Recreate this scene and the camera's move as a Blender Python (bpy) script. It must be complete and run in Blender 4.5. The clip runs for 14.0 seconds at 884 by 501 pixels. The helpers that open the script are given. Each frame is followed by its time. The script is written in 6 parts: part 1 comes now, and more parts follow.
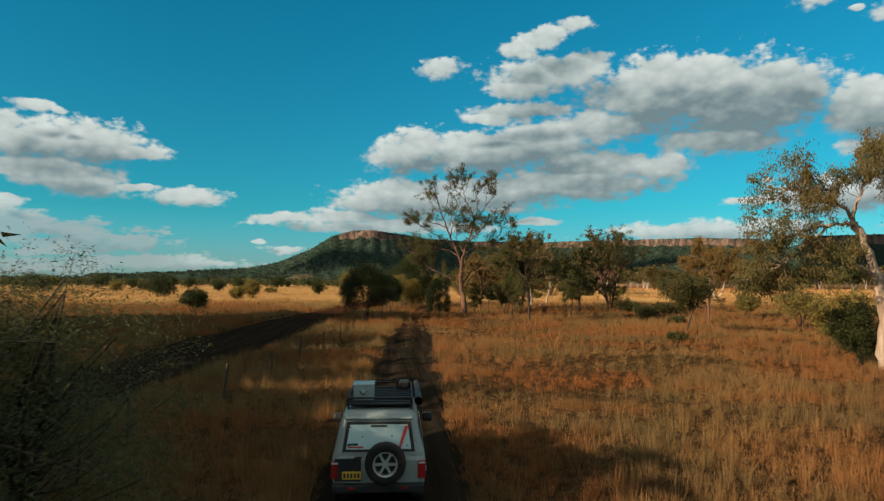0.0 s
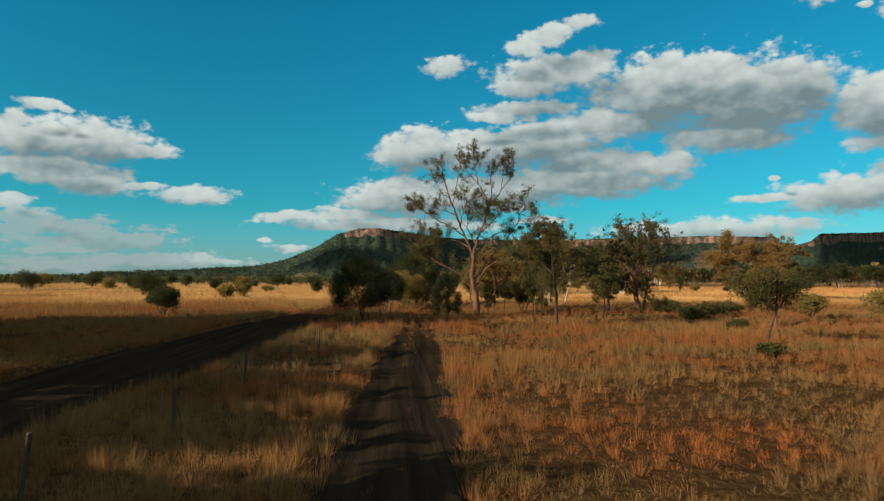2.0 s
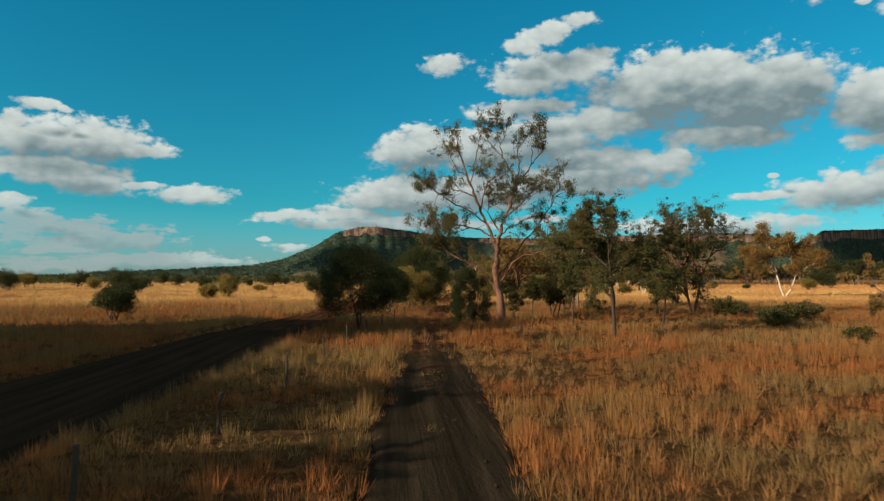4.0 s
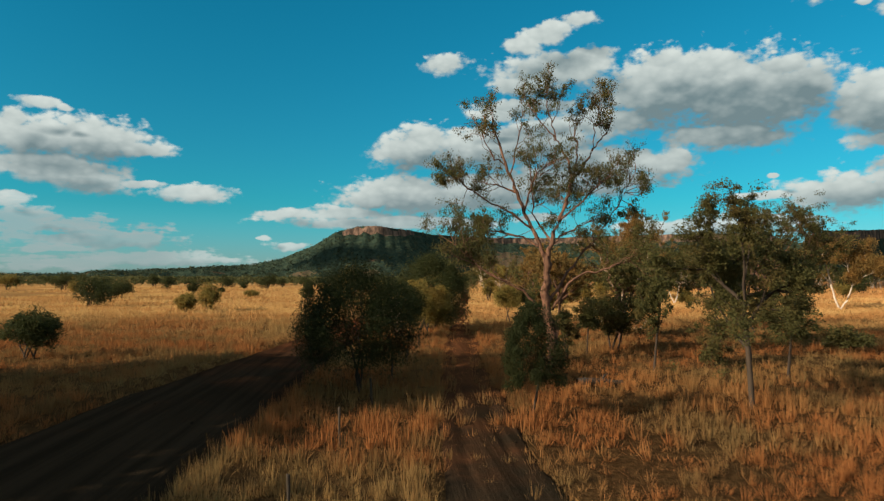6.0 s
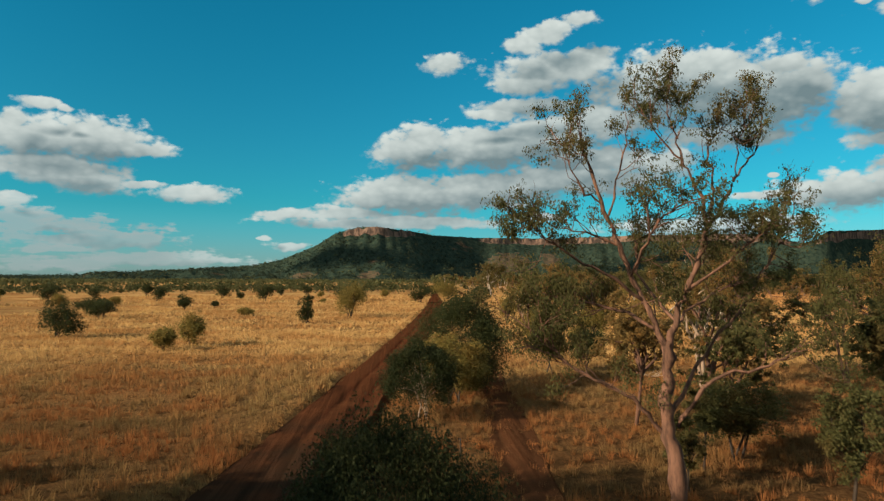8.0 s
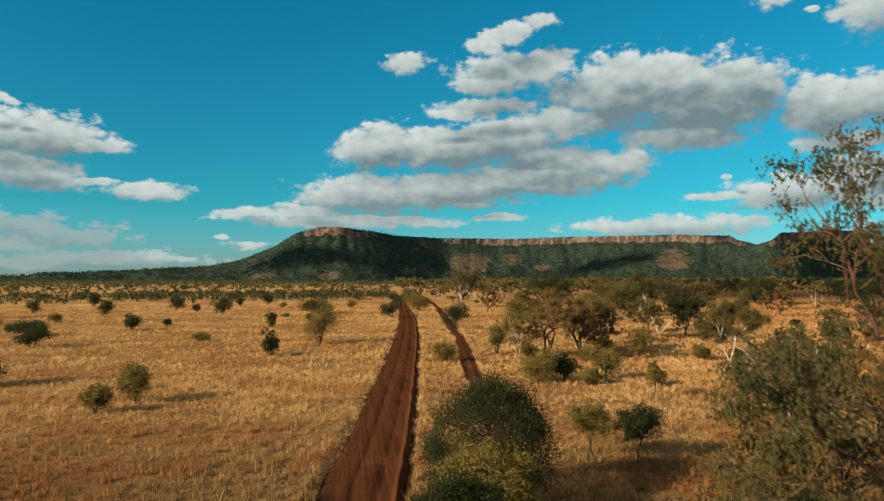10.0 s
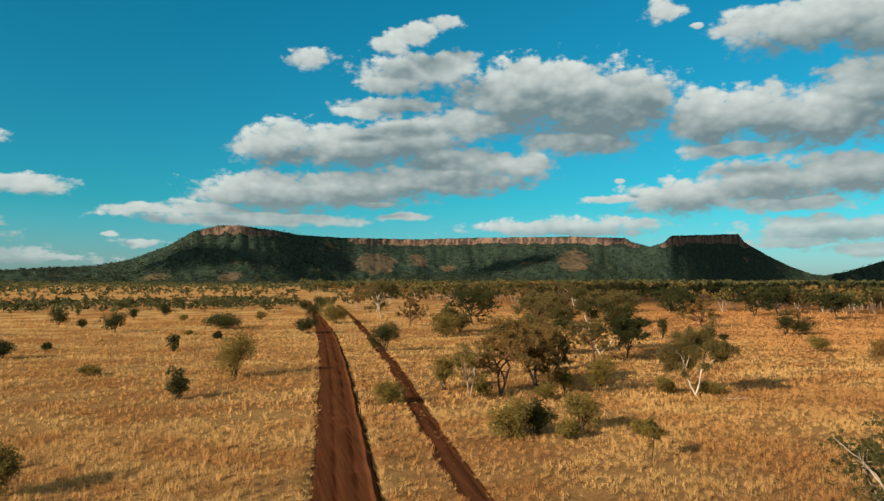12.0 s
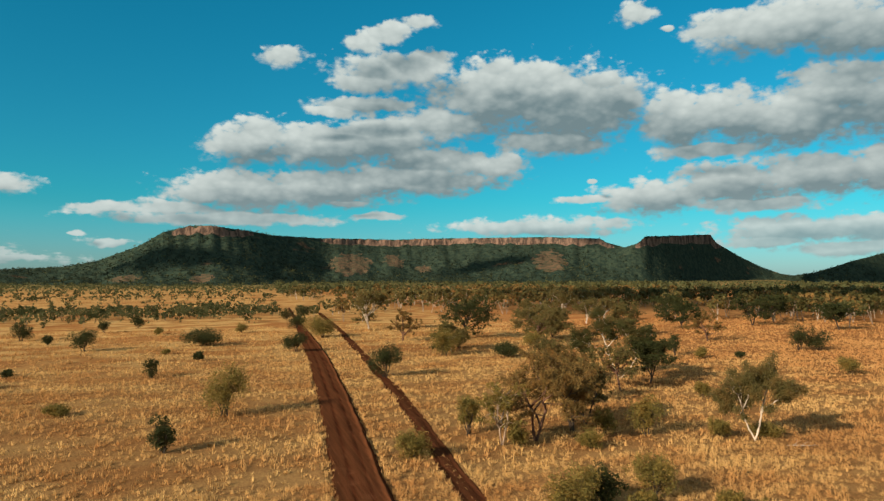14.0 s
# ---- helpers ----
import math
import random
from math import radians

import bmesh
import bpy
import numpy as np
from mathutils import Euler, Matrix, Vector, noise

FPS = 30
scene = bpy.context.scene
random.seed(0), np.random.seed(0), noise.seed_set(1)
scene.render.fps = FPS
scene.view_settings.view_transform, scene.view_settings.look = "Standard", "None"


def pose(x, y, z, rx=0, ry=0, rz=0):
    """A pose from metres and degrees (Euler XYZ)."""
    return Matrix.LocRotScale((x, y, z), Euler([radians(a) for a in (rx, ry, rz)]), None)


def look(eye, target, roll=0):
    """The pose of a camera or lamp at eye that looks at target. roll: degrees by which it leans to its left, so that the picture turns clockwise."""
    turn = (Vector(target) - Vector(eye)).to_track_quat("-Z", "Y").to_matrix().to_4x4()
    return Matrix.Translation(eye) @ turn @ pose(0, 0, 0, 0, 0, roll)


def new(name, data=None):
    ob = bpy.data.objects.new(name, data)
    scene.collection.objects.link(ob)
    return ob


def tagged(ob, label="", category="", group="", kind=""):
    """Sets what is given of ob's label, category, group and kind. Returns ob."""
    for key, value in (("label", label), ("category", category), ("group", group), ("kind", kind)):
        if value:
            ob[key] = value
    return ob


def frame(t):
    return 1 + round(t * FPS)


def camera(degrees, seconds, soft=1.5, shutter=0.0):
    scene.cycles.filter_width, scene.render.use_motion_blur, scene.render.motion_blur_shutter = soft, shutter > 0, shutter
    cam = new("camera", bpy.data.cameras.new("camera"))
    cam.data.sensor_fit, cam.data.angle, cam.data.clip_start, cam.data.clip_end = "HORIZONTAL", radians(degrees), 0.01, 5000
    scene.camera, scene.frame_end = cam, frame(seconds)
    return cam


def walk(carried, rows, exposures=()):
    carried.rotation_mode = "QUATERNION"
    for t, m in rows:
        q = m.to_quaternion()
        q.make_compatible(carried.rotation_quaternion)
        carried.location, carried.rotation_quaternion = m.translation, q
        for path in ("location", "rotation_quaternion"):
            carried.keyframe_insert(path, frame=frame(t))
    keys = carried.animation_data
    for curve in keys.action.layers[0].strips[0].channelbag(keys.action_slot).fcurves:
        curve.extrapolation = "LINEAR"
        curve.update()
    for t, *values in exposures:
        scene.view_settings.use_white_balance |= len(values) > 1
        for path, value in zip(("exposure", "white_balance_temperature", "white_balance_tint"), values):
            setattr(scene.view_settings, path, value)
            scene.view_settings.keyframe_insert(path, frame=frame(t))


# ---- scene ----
PATH = [
    (0.0, pose(0.00, 0.00, 4.30, 92.69, -0.21, -4.97)),
    (0.5, pose(0.20, 2.95, 4.22, 92.66, -0.26, -5.00)),
    (1.0, pose(0.39, 5.91, 4.17, 92.60, -0.27, -4.48)),
    (1.5, pose(0.60, 8.94, 4.11, 92.58, -0.25, -4.48)),
    (2.0, pose(0.71, 12.08, 4.05, 92.54, -0.22, -4.50)),
    (2.5, pose(0.68, 15.34, 3.97, 92.50, -0.23, -4.56)),
    (3.0, pose(0.61, 18.76, 3.90, 92.48, -0.19, -4.56)),
    (3.5, pose(0.49, 22.40, 3.87, 92.46, -0.07, -4.55)),
    (4.0, pose(0.35, 26.22, 3.91, 92.42, -0.01, -4.55)),
    (4.5, pose(0.18, 30.12, 4.07, 92.39, -0.01, -4.54)),
    (5.0, pose(-0.00, 34.06, 4.37, 92.37, -0.06, -4.55)),
    (5.5, pose(-0.20, 37.97, 4.87, 92.36, -0.14, -4.55)),
    (6.0, pose(-0.40, 41.77, 5.59, 92.36, -0.13, -4.58)),
    (6.5, pose(-0.75, 45.49, 6.52, 92.38, -0.03, -4.57)),
    (7.0, pose(-1.23, 49.39, 7.59, 92.40, -0.03, -4.57)),
    (7.5, pose(-1.58, 53.14, 8.67, 92.37, -0.06, -4.57)),
    (8.0, pose(-1.93, 56.79, 9.79, 92.35, -0.05, -4.55)),
    (8.5, pose(-2.46, 60.49, 10.98, 92.34, -0.02, -4.91)),
    (9.0, pose(-3.14, 64.24, 12.22, 92.32, -0.00, -5.61)),
    (9.5, pose(-3.96, 68.04, 13.47, 92.31, -0.00, -6.62)),
    (10.0, pose(-4.86, 71.87, 14.72, 92.29, -0.02, -7.89)),
    (10.5, pose(-5.84, 75.73, 15.93, 92.27, -0.07, -9.41)),
    (11.0, pose(-6.85, 79.61, 17.09, 92.24, -0.09, -11.12)),
    (11.5, pose(-7.86, 83.51, 18.19, 92.26, -0.05, -13.24)),
    (12.0, pose(-8.86, 87.44, 19.28, 92.24, -0.05, -16.12)),
    (12.5, pose(-9.82, 91.37, 20.37, 92.23, -0.07, -17.82)),
    (13.0, pose(-10.70, 95.27, 21.46, 92.22, -0.03, -18.39)),
    (13.5, pose(-11.51, 99.12, 22.55, 92.21, -0.00, -18.38)),
    (14.0, pose(-12.27, 102.95, 23.63, 92.21, 0.04, -18.36)),
]
cam = camera(67.2, 14.0, soft=1.35, shutter=0.25)
walk(cam, PATH, [(0.0, 0.9), (14.0, 0.9)])

# ---- light: low afternoon sun from behind on one side, sky with fair-weather clouds ----
SUN_AZ, SUN_EL = 248.0, 23.0          # compass from +y towards +x, degrees
sun_data = bpy.data.lights.new("sun", "SUN")
sun_data.energy, sun_data.angle, sun_data.color = 5.0, radians(0.6), (1.0, 0.81, 0.575)
sun = new("sun", sun_data)
to_sun = Vector((math.sin(radians(SUN_AZ)) * math.cos(radians(SUN_EL)),
                  math.cos(radians(SUN_AZ)) * math.cos(radians(SUN_EL)), math.sin(radians(SUN_EL))))
sun.matrix_world = look((0, 0, 300), Vector((0, 0, 300)) - to_sun)

PUFFS = []


def puff(az, el, ra, re):
    """One lobe of a cloud: where it stands in the sky and how far it reaches, in degrees."""
    PUFFS.append((az, el, ra, re))


def clouds():
    # small puff
    puff(4.9, 17.91, 1.87, 0.81)
    # slanting streak
    puff(11.7, 19.42, 1.64, 0.88)
    puff(13.9, 20.29, 2.00, 0.86)
    puff(16.5, 21.11, 1.50, 0.59)
    # great bank, top
    puff(14.1, 17.32, 4.70, 1.33)
    puff(11.7, 16.20, 2.78, 0.81)
    puff(17.2, 17.90, 2.23, 0.96)
    # great bank
    puff(22.9, 14.97, 5.55, 2.86)
    puff(29.2, 13.94, 5.78, 3.26)
    puff(26.3, 16.59, 4.90, 1.18)
    puff(33.2, 14.51, 2.58, 1.94)
    puff(27.9, 11.26, 4.76, 1.13)
    puff(18.5, 13.03, 4.07, 1.27)
    puff(23.1, 17.56, 1.75, 0.77)
    puff(32.0, 16.09, 2.27, 0.89)
    # shelf
    puff(11.9, 14.45, 4.06, 0.64)
    puff(8.8, 13.83, 2.19, 0.46)
    # middle bank
    puff(1.7, 10.70, 3.03, 1.61)
    puff(2.9, 11.98, 2.20, 1.03)
    puff(8.3, 10.98, 5.40, 1.88)
    puff(13.1, 11.63, 5.64, 1.95)
    puff(17.3, 9.86, 5.44, 1.21)
    # lower bank
    puff(15.0, 8.19, 8.65, 1.27)
    puff(22.3, 9.40, 3.39, 1.09)
    puff(24.3, 9.52, 1.29, 0.90)
    # low bank
    puff(1.9, 6.87, 5.75, 1.73)
    puff(-3.4, 5.56, 3.37, 0.67)
    puff(-8.3, 5.33, 2.57, 0.52)
    puff(-1.5, 6.69, 2.66, 1.05)
    puff(8.3, 7.35, 6.72, 1.53)
    # low wisps
    puff(0.5, 4.73, 9.71, 0.58)
    puff(10.2, 6.17, 1.92, 0.29)
    puff(13.1, 5.09, 2.13, 0.34)
    # west bank
    puff(-28.3, 11.42, 0.91, 0.87)
    puff(-27.0, 10.24, 3.88, 1.54)
    puff(-23.3, 10.41, 3.75, 1.59)
    puff(-19.5, 9.96, 2.07, 0.57)
    puff(-25.7, 8.10, 4.25, 0.99)
    puff(-23.2, 7.23, 2.58, 1.11)
    puff(-19.7, 7.32, 1.56, 0.31)
    # west puff
    puff(-15.9, 6.71, 2.96, 0.63)
    # west high puff
    puff(-26.9, 12.80, 1.16, 0.40)
    puff(-25.3, 12.55, 0.67, 0.24)
    # west low bank
    puff(-28.6, 5.62, 1.56, 0.53)
    puff(-27.2, 4.48, 2.23, 0.66)
    puff(-25.2, 3.69, 4.59, 0.88)
    puff(-22.4, 3.01, 6.09, 1.04)
    puff(-20.0, 3.03, 3.30, 0.88)
    puff(-25.6, 2.24, 3.38, 0.38)
    # west haze
    puff(-19.8, 1.39, 8.55, 0.62)
    puff(-25.2, 0.99, 5.39, 0.51)
    # far puffs
    puff(-8.3, 2.68, 2.10, 0.38)
    puff(-10.4, 3.27, 0.59, 0.23)
    # east top
    puff(34.9, 20.94, 1.70, 0.79)
    puff(37.4, 19.64, 0.45, 0.22)
    # east high bank
    puff(46.3, 18.64, 6.81, 1.80)
    puff(41.9, 19.17, 3.23, 1.13)
    puff(51.0, 17.24, 3.99, 1.66)
    # east bank
    puff(37.7, 12.48, 2.49, 2.29)
    puff(41.5, 12.60, 4.39, 1.89)
    puff(46.1, 11.72, 6.12, 2.08)
    puff(49.2, 13.61, 3.82, 2.07)
    puff(53.0, 12.28, 3.80, 2.54)
    puff(40.0, 9.96, 4.49, 0.62)
    # east lower bank
    puff(36.1, 6.36, 4.52, 1.38)
    puff(42.1, 7.18, 4.91, 1.76)
    puff(47.9, 7.57, 4.57, 1.67)
    puff(52.8, 7.57, 4.09, 1.82)
    puff(30.6, 6.44, 2.21, 0.33)
    puff(43.7, 5.60, 4.95, 0.61)
    # east shelf
    puff(26.4, 4.18, 7.22, 0.77)
    puff(32.5, 4.28, 1.82, 0.42)
    # east low bank
    puff(46.0, 3.60, 5.60, 0.99)
    puff(50.4, 3.60, 4.01, 1.03)
    puff(44.0, 2.70, 3.45, 0.53)
    puff(49.6, 2.05, 4.07, 0.58)
    # specks
    puff(31.0, 7.93, 0.42, 0.16)


clouds()


class Nodes:
    """Short hand for building a node tree."""

    def __init__(self, tree):
        self.tree = tree
        tree.nodes.clear()

    def put(self, socket, value):
        if hasattr(value, "links"):
            self.tree.links.new(value, socket)
        elif value is not None:
            socket.default_value = value

    def math(self, op, a, b=None, c=None, clamp=False):
        n = self.tree.nodes.new("ShaderNodeMath")
        n.operation, n.use_clamp = op, clamp
        for i, v in enumerate((a, b, c)):
            self.put(n.inputs[i], v)
        return n.outputs[0]

    def vec(self, op, a, b=None, c=None):
        n = self.tree.nodes.new("ShaderNodeVectorMath")
        n.operation = op
        for i, v in enumerate((a, b, c)):
            self.put(n.inputs[i], v)
        return n.outputs["Value"] if op in ("LENGTH", "DOT_PRODUCT", "DISTANCE") else n.outputs[0]

    def mix(self, fac, a, b, blend="MIX"):
        n = self.tree.nodes.new("ShaderNodeMix")
        n.data_type, n.blend_type = "RGBA", blend
        self.put(n.inputs[0], fac), self.put(n.inputs[6], a), self.put(n.inputs[7], b)
        return n.outputs[2]

    def step(self, value, lo, hi, a=0.0, b=1.0):
        n = self.tree.nodes.new("ShaderNodeMapRange")
        n.interpolation_type = "SMOOTHSTEP"
        for i, v in enumerate((value, lo, hi, a, b)):
            self.put(n.inputs[i], v)
        return n.outputs[0]

    def noise(self, vector, scale, detail=4.0, rough=0.55):
        n = self.tree.nodes.new("ShaderNodeTexNoise")
        self.put(n.inputs["Vector"], vector)
        n.inputs["Scale"].default_value, n.inputs["Detail"].default_value, n.inputs["Roughness"].default_value = scale, detail, rough
        return n.outputs["Fac"], n.outputs["Color"]


def rgb(r, g, b):
    return (r, g, b, 1.0)


def make_world():
    # how far inside a cloud a point of the sky lies
    group = bpy.data.node_groups.new("cloud_field", "ShaderNodeTree")
    group.interface.new_socket("Place", in_out="INPUT", socket_type="NodeSocketVector")
    group.interface.new_socket("Depth", in_out="OUTPUT", socket_type="NodeSocketFloat")
    group.interface.new_socket("Underside", in_out="OUTPUT", socket_type="NodeSocketFloat")
    g = Nodes(group)
    place = g.tree.nodes.new("NodeGroupInput").outputs[0]
    nearest = under = None
    height = g.tree.nodes.new("ShaderNodeSeparateXYZ")
    g.put(height.inputs[0], place)
    for az, el, ra, re in PUFFS:
        d = g.vec("LENGTH", g.vec("MULTIPLY_ADD", place, (0.81 / ra, 0.81 / re, 0), (-0.81 * az / ra, -0.81 * el / re, 0)))
        # each lobe is white above and grey below, thick ones more so
        deep = min(1.0, 0.25 + re / 2.6)
        low = g.math("MULTIPLY_ADD", height.outputs[1], -0.5 * deep / re, deep * (0.45 + 0.5 * el / re), clamp=True)
        if nearest is None:
            nearest, under = d, low
        else:
            pick = g.step(g.math("SUBTRACT", nearest, d), -0.22, 0.22)
            under = g.math("ADD", under, g.math("MULTIPLY", pick, g.math("SUBTRACT", low, under)))
            nearest = g.math("SMOOTH_MIN", nearest, d, 0.12)
    ends = g.tree.nodes.new("NodeGroupOutput")
    g.put(ends.inputs[0], g.math("SUBTRACT", 1.0, nearest))
    g.put(ends.inputs[1], under)

    world = bpy.data.worlds.new("sky")
    scene.world = world
    world.use_nodes = True
    n = Nodes(world.node_tree)
    way = n.tree.nodes.new("ShaderNodeTexCoord").outputs["Generated"]
    split = n.tree.nodes.new("ShaderNodeSeparateXYZ")
    n.put(split.inputs[0], way)
    az = n.math("MULTIPLY", n.math("ARCTAN2", split.outputs[0], split.outputs[1]), 57.2958)
    el = n.math("MULTIPLY", n.math("ARCSINE", split.outputs[2]), 57.2958)
    join = n.tree.nodes.new("ShaderNodeCombineXYZ")
    n.put(join.inputs[0], az), n.put(join.inputs[1], el)
    flat = join.outputs[0]
    # billowed outlines, flatter towards the horizon
    stretch = n.vec("MULTIPLY", flat, (1.0, 1.6, 1.0))
    small = n.math("MULTIPLY_ADD", n.step(el, 1.0, 14.0), 0.75, 0.25)
    coarse = n.vec("SUBTRACT", n.noise(stretch, 0.40, 1.0, 0.4)[1], (0.5, 0.5, 0.5))
    bent = n.vec("ADD", flat, n.vec("MULTIPLY", coarse, (1.3, 0.7, 0)))

    def depth(at):
        node = n.tree.nodes.new("ShaderNodeGroup")
        node.node_tree = group
        n.put(node.inputs[0], at)
        return node.outputs

    here, under = depth(bent)
    cells = n.tree.nodes.new("ShaderNodeTexVoronoi")
    cells.feature = "SMOOTH_F1"
    n.put(cells.inputs["Vector"], stretch)
    cells.inputs["Scale"].default_value, cells.inputs["Detail"].default_value, cells.inputs["Smoothness"].default_value = 0.75, 1.6, 0.4
    billow = n.math("SUBTRACT", 0.45, cells.outputs["Distance"])
    ruffle = n.math("SUBTRACT", n.noise(stretch, 0.55, 6.0, 0.58)[0], 0.5)
    rough = n.math("ADD", n.math("MULTIPLY", ruffle, 0.85), n.math("MULTIPLY", billow, 0.45))
    rough = n.math("ADD", rough, n.math("MULTIPLY_ADD", n.noise(stretch, 2.0, 3.0, 0.6)[0], 0.5, -0.25))
    # low banks are drawn out into streaks
    streak = n.noise(n.vec("MULTIPLY", flat, (0.30, 1.5, 1.0)), 1.0, 5.0, 0.6)[0]
    low = n.math("MULTIPLY", n.step(el, 3.5, 7.0, 1.0, 0.0), n.step(az, -14.0, -6.0, 1.0, 0.35))
    rough = n.math("ADD", rough, n.math("MULTIPLY", low, n.math("MULTIPLY_ADD", streak, 2.0, -1.12)))
    body = n.math("ADD", here, n.math("ADD", rough, 0.12))
    cover = n.step(body, -0.10, n.math("MULTIPLY_ADD", under, 0.30, 0.26))
    cover = n.math("MULTIPLY", cover, n.step(el, 0.5, 7.0, 0.80, 1.0))
    # thin veils low in the west
    veil = n.math("MULTIPLY", n.step(az, -22.0, -9.0, 0.25, 0.0), n.step(el, 4.5, 8.5, 1.0, 0.0))
    veil = n.math("MULTIPLY", veil, n.step(streak, 0.36, 0.62))
    cover = n.math("MULTIPLY", cover, n.math("SUBTRACT", 1.0, veil))
    # the flat undersides are grey, the sides towards the sun white
    lift = n.tree.nodes.new("ShaderNodeCombineXYZ")
    n.put(lift.inputs[0], -1.1), n.put(lift.inputs[1], n.math("MULTIPLY_ADD", small, 2.1, 0.1))
    above = depth(n.vec("ADD", bent, lift.outputs[0]))[0]
    thick = n.step(n.math("ADD", above, ruffle), -0.45, 1.0)
    thick = n.math("ADD", n.math("MULTIPLY", thick, 0.66), n.math("MULTIPLY", under, 0.50))
    thick = n.math("SUBTRACT", thick, n.math("ADD", n.math("MULTIPLY", billow, 0.30), n.math("MULTIPLY", ruffle, 0.35)), clamp=True)
    thick = n.math("MULTIPLY", thick, n.step(el, 1.0, 10.0, 0.80, 1.0))
    # the low banks of the west are dull
    thick = n.math("MAXIMUM", thick, n.math("MULTIPLY", n.step(az, -19.0, -13.0, 0.62, 0.0), n.step(el, 4.2, 6.5, 1.0, 0.0)))
    white = n.mix(thick, rgb(0.72, 0.79, 0.75), rgb(0.185, 0.265, 0.285))

    # broken cloud goes on overhead and behind, unseen, added to whiten the fill light
    wide = n.noise(n.vec("MULTIPLY", way, (1, 1, 2.2)), 2.6, 5.0, 0.55)[0]
    beyond = n.math("MAXIMUM", n.step(el, 32.0, 42.0), n.step(n.math("ABSOLUTE", n.math("SUBTRACT", az, 8.0)), 66.0, 80.0))
    up = n.step(el, 2.0, 10.0)
    cover = n.math("MAXIMUM", cover, n.math("MULTIPLY", n.math("MULTIPLY", beyond, up), n.step(wide, 0.36, 0.50)))

    air = n.tree.nodes.new("ShaderNodeTexSky")
    air.sky_type = "NISHITA"
    air.sun_disc, air.sun_elevation, air.sun_rotation = False, radians(SUN_EL), radians(SUN_AZ)
    air.air_density, air.dust_density, air.ozone_density = 1.0, 0.4, 3.0
    tint = n.mix(n.step(el, 3.0, 25.0), rgb(0.13, 0.95, 0.97), rgb(0.06, 1.04, 1.06))
    tint = n.mix(n.step(el, -1.0, 7.0, 1.0, 0.0), tint, rgb(0.50, 0.80, 1.06))
    # the sky is deepest a right angle away from the sun
    deep = n.step(n.math("ABSOLUTE", n.math("ADD", az, 26.0)), 4.0, 34.0, 0.94, 1.0)
    shade = n.tree.nodes.new("ShaderNodeVectorMath")
    shade.operation = "SCALE"
    n.put(shade.inputs[0], tint), n.put(shade.inputs[3], n.math("MAXIMUM", deep, n.step(el, 4.0, 16.0, 1.0, 0.0)))
    blue = n.mix(1.0, air.outputs[0], shade.outputs[0], "MULTIPLY")
    clear = n.tree.nodes.new("ShaderNodeBackground")
    n.put(clear.inputs[0], blue)
    clear.inputs[1].default_value = 0.054
    cloud = n.tree.nodes.new("ShaderNodeBackground")
    n.put(cloud.inputs[0], white)
    cloud.inputs[1].default_value = 0.50
    both = n.tree.nodes.new("ShaderNodeMixShader")
    n.put(both.inputs[0], cover), n.put(both.inputs[1], clear.outputs[0]), n.put(both.inputs[2], cloud.outputs[0])
    out = n.tree.nodes.new("ShaderNodeOutputWorld")
    n.put(out.inputs[0], both.outputs[0])


make_world()

# ---- materials ----
def material(name):
    m = bpy.data.materials.new(name)
    m.use_nodes = True
    n = Nodes(m.node_tree)
    out = n.tree.nodes.new("ShaderNodeOutputMaterial")
    return m, n, out


def where(n):
    return n.tree.nodes.new("ShaderNodeNewGeometry").outputs["Position"]


def island(n):
    return n.tree.nodes.new("ShaderNodeNewGeometry").outputs["Random Per Island"]


def surface(n, out, colour, rough=0.9, metal=0.0, bump=None, strength=0.3, distance=0.05, gloss=0.3):
    s = n.tree.nodes.new("ShaderNodeBsdfPrincipled")
    n.put(s.inputs["Base Color"], colour)
    n.put(s.inputs["Roughness"], rough)
    n.put(s.inputs["Metallic"], metal)
    s.inputs["Specular IOR Level"].default_value = gloss
    if bump is not None:
        b = n.tree.nodes.new("ShaderNodeBump")
        b.inputs["Strength"].default_value, b.inputs["Distance"].default_value = strength, distance
        n.put(b.inputs["Height"], bump)
        n.put(s.inputs["Normal"], b.outputs[0])
    n.put(out.inputs[0], s.outputs[0])
    return s


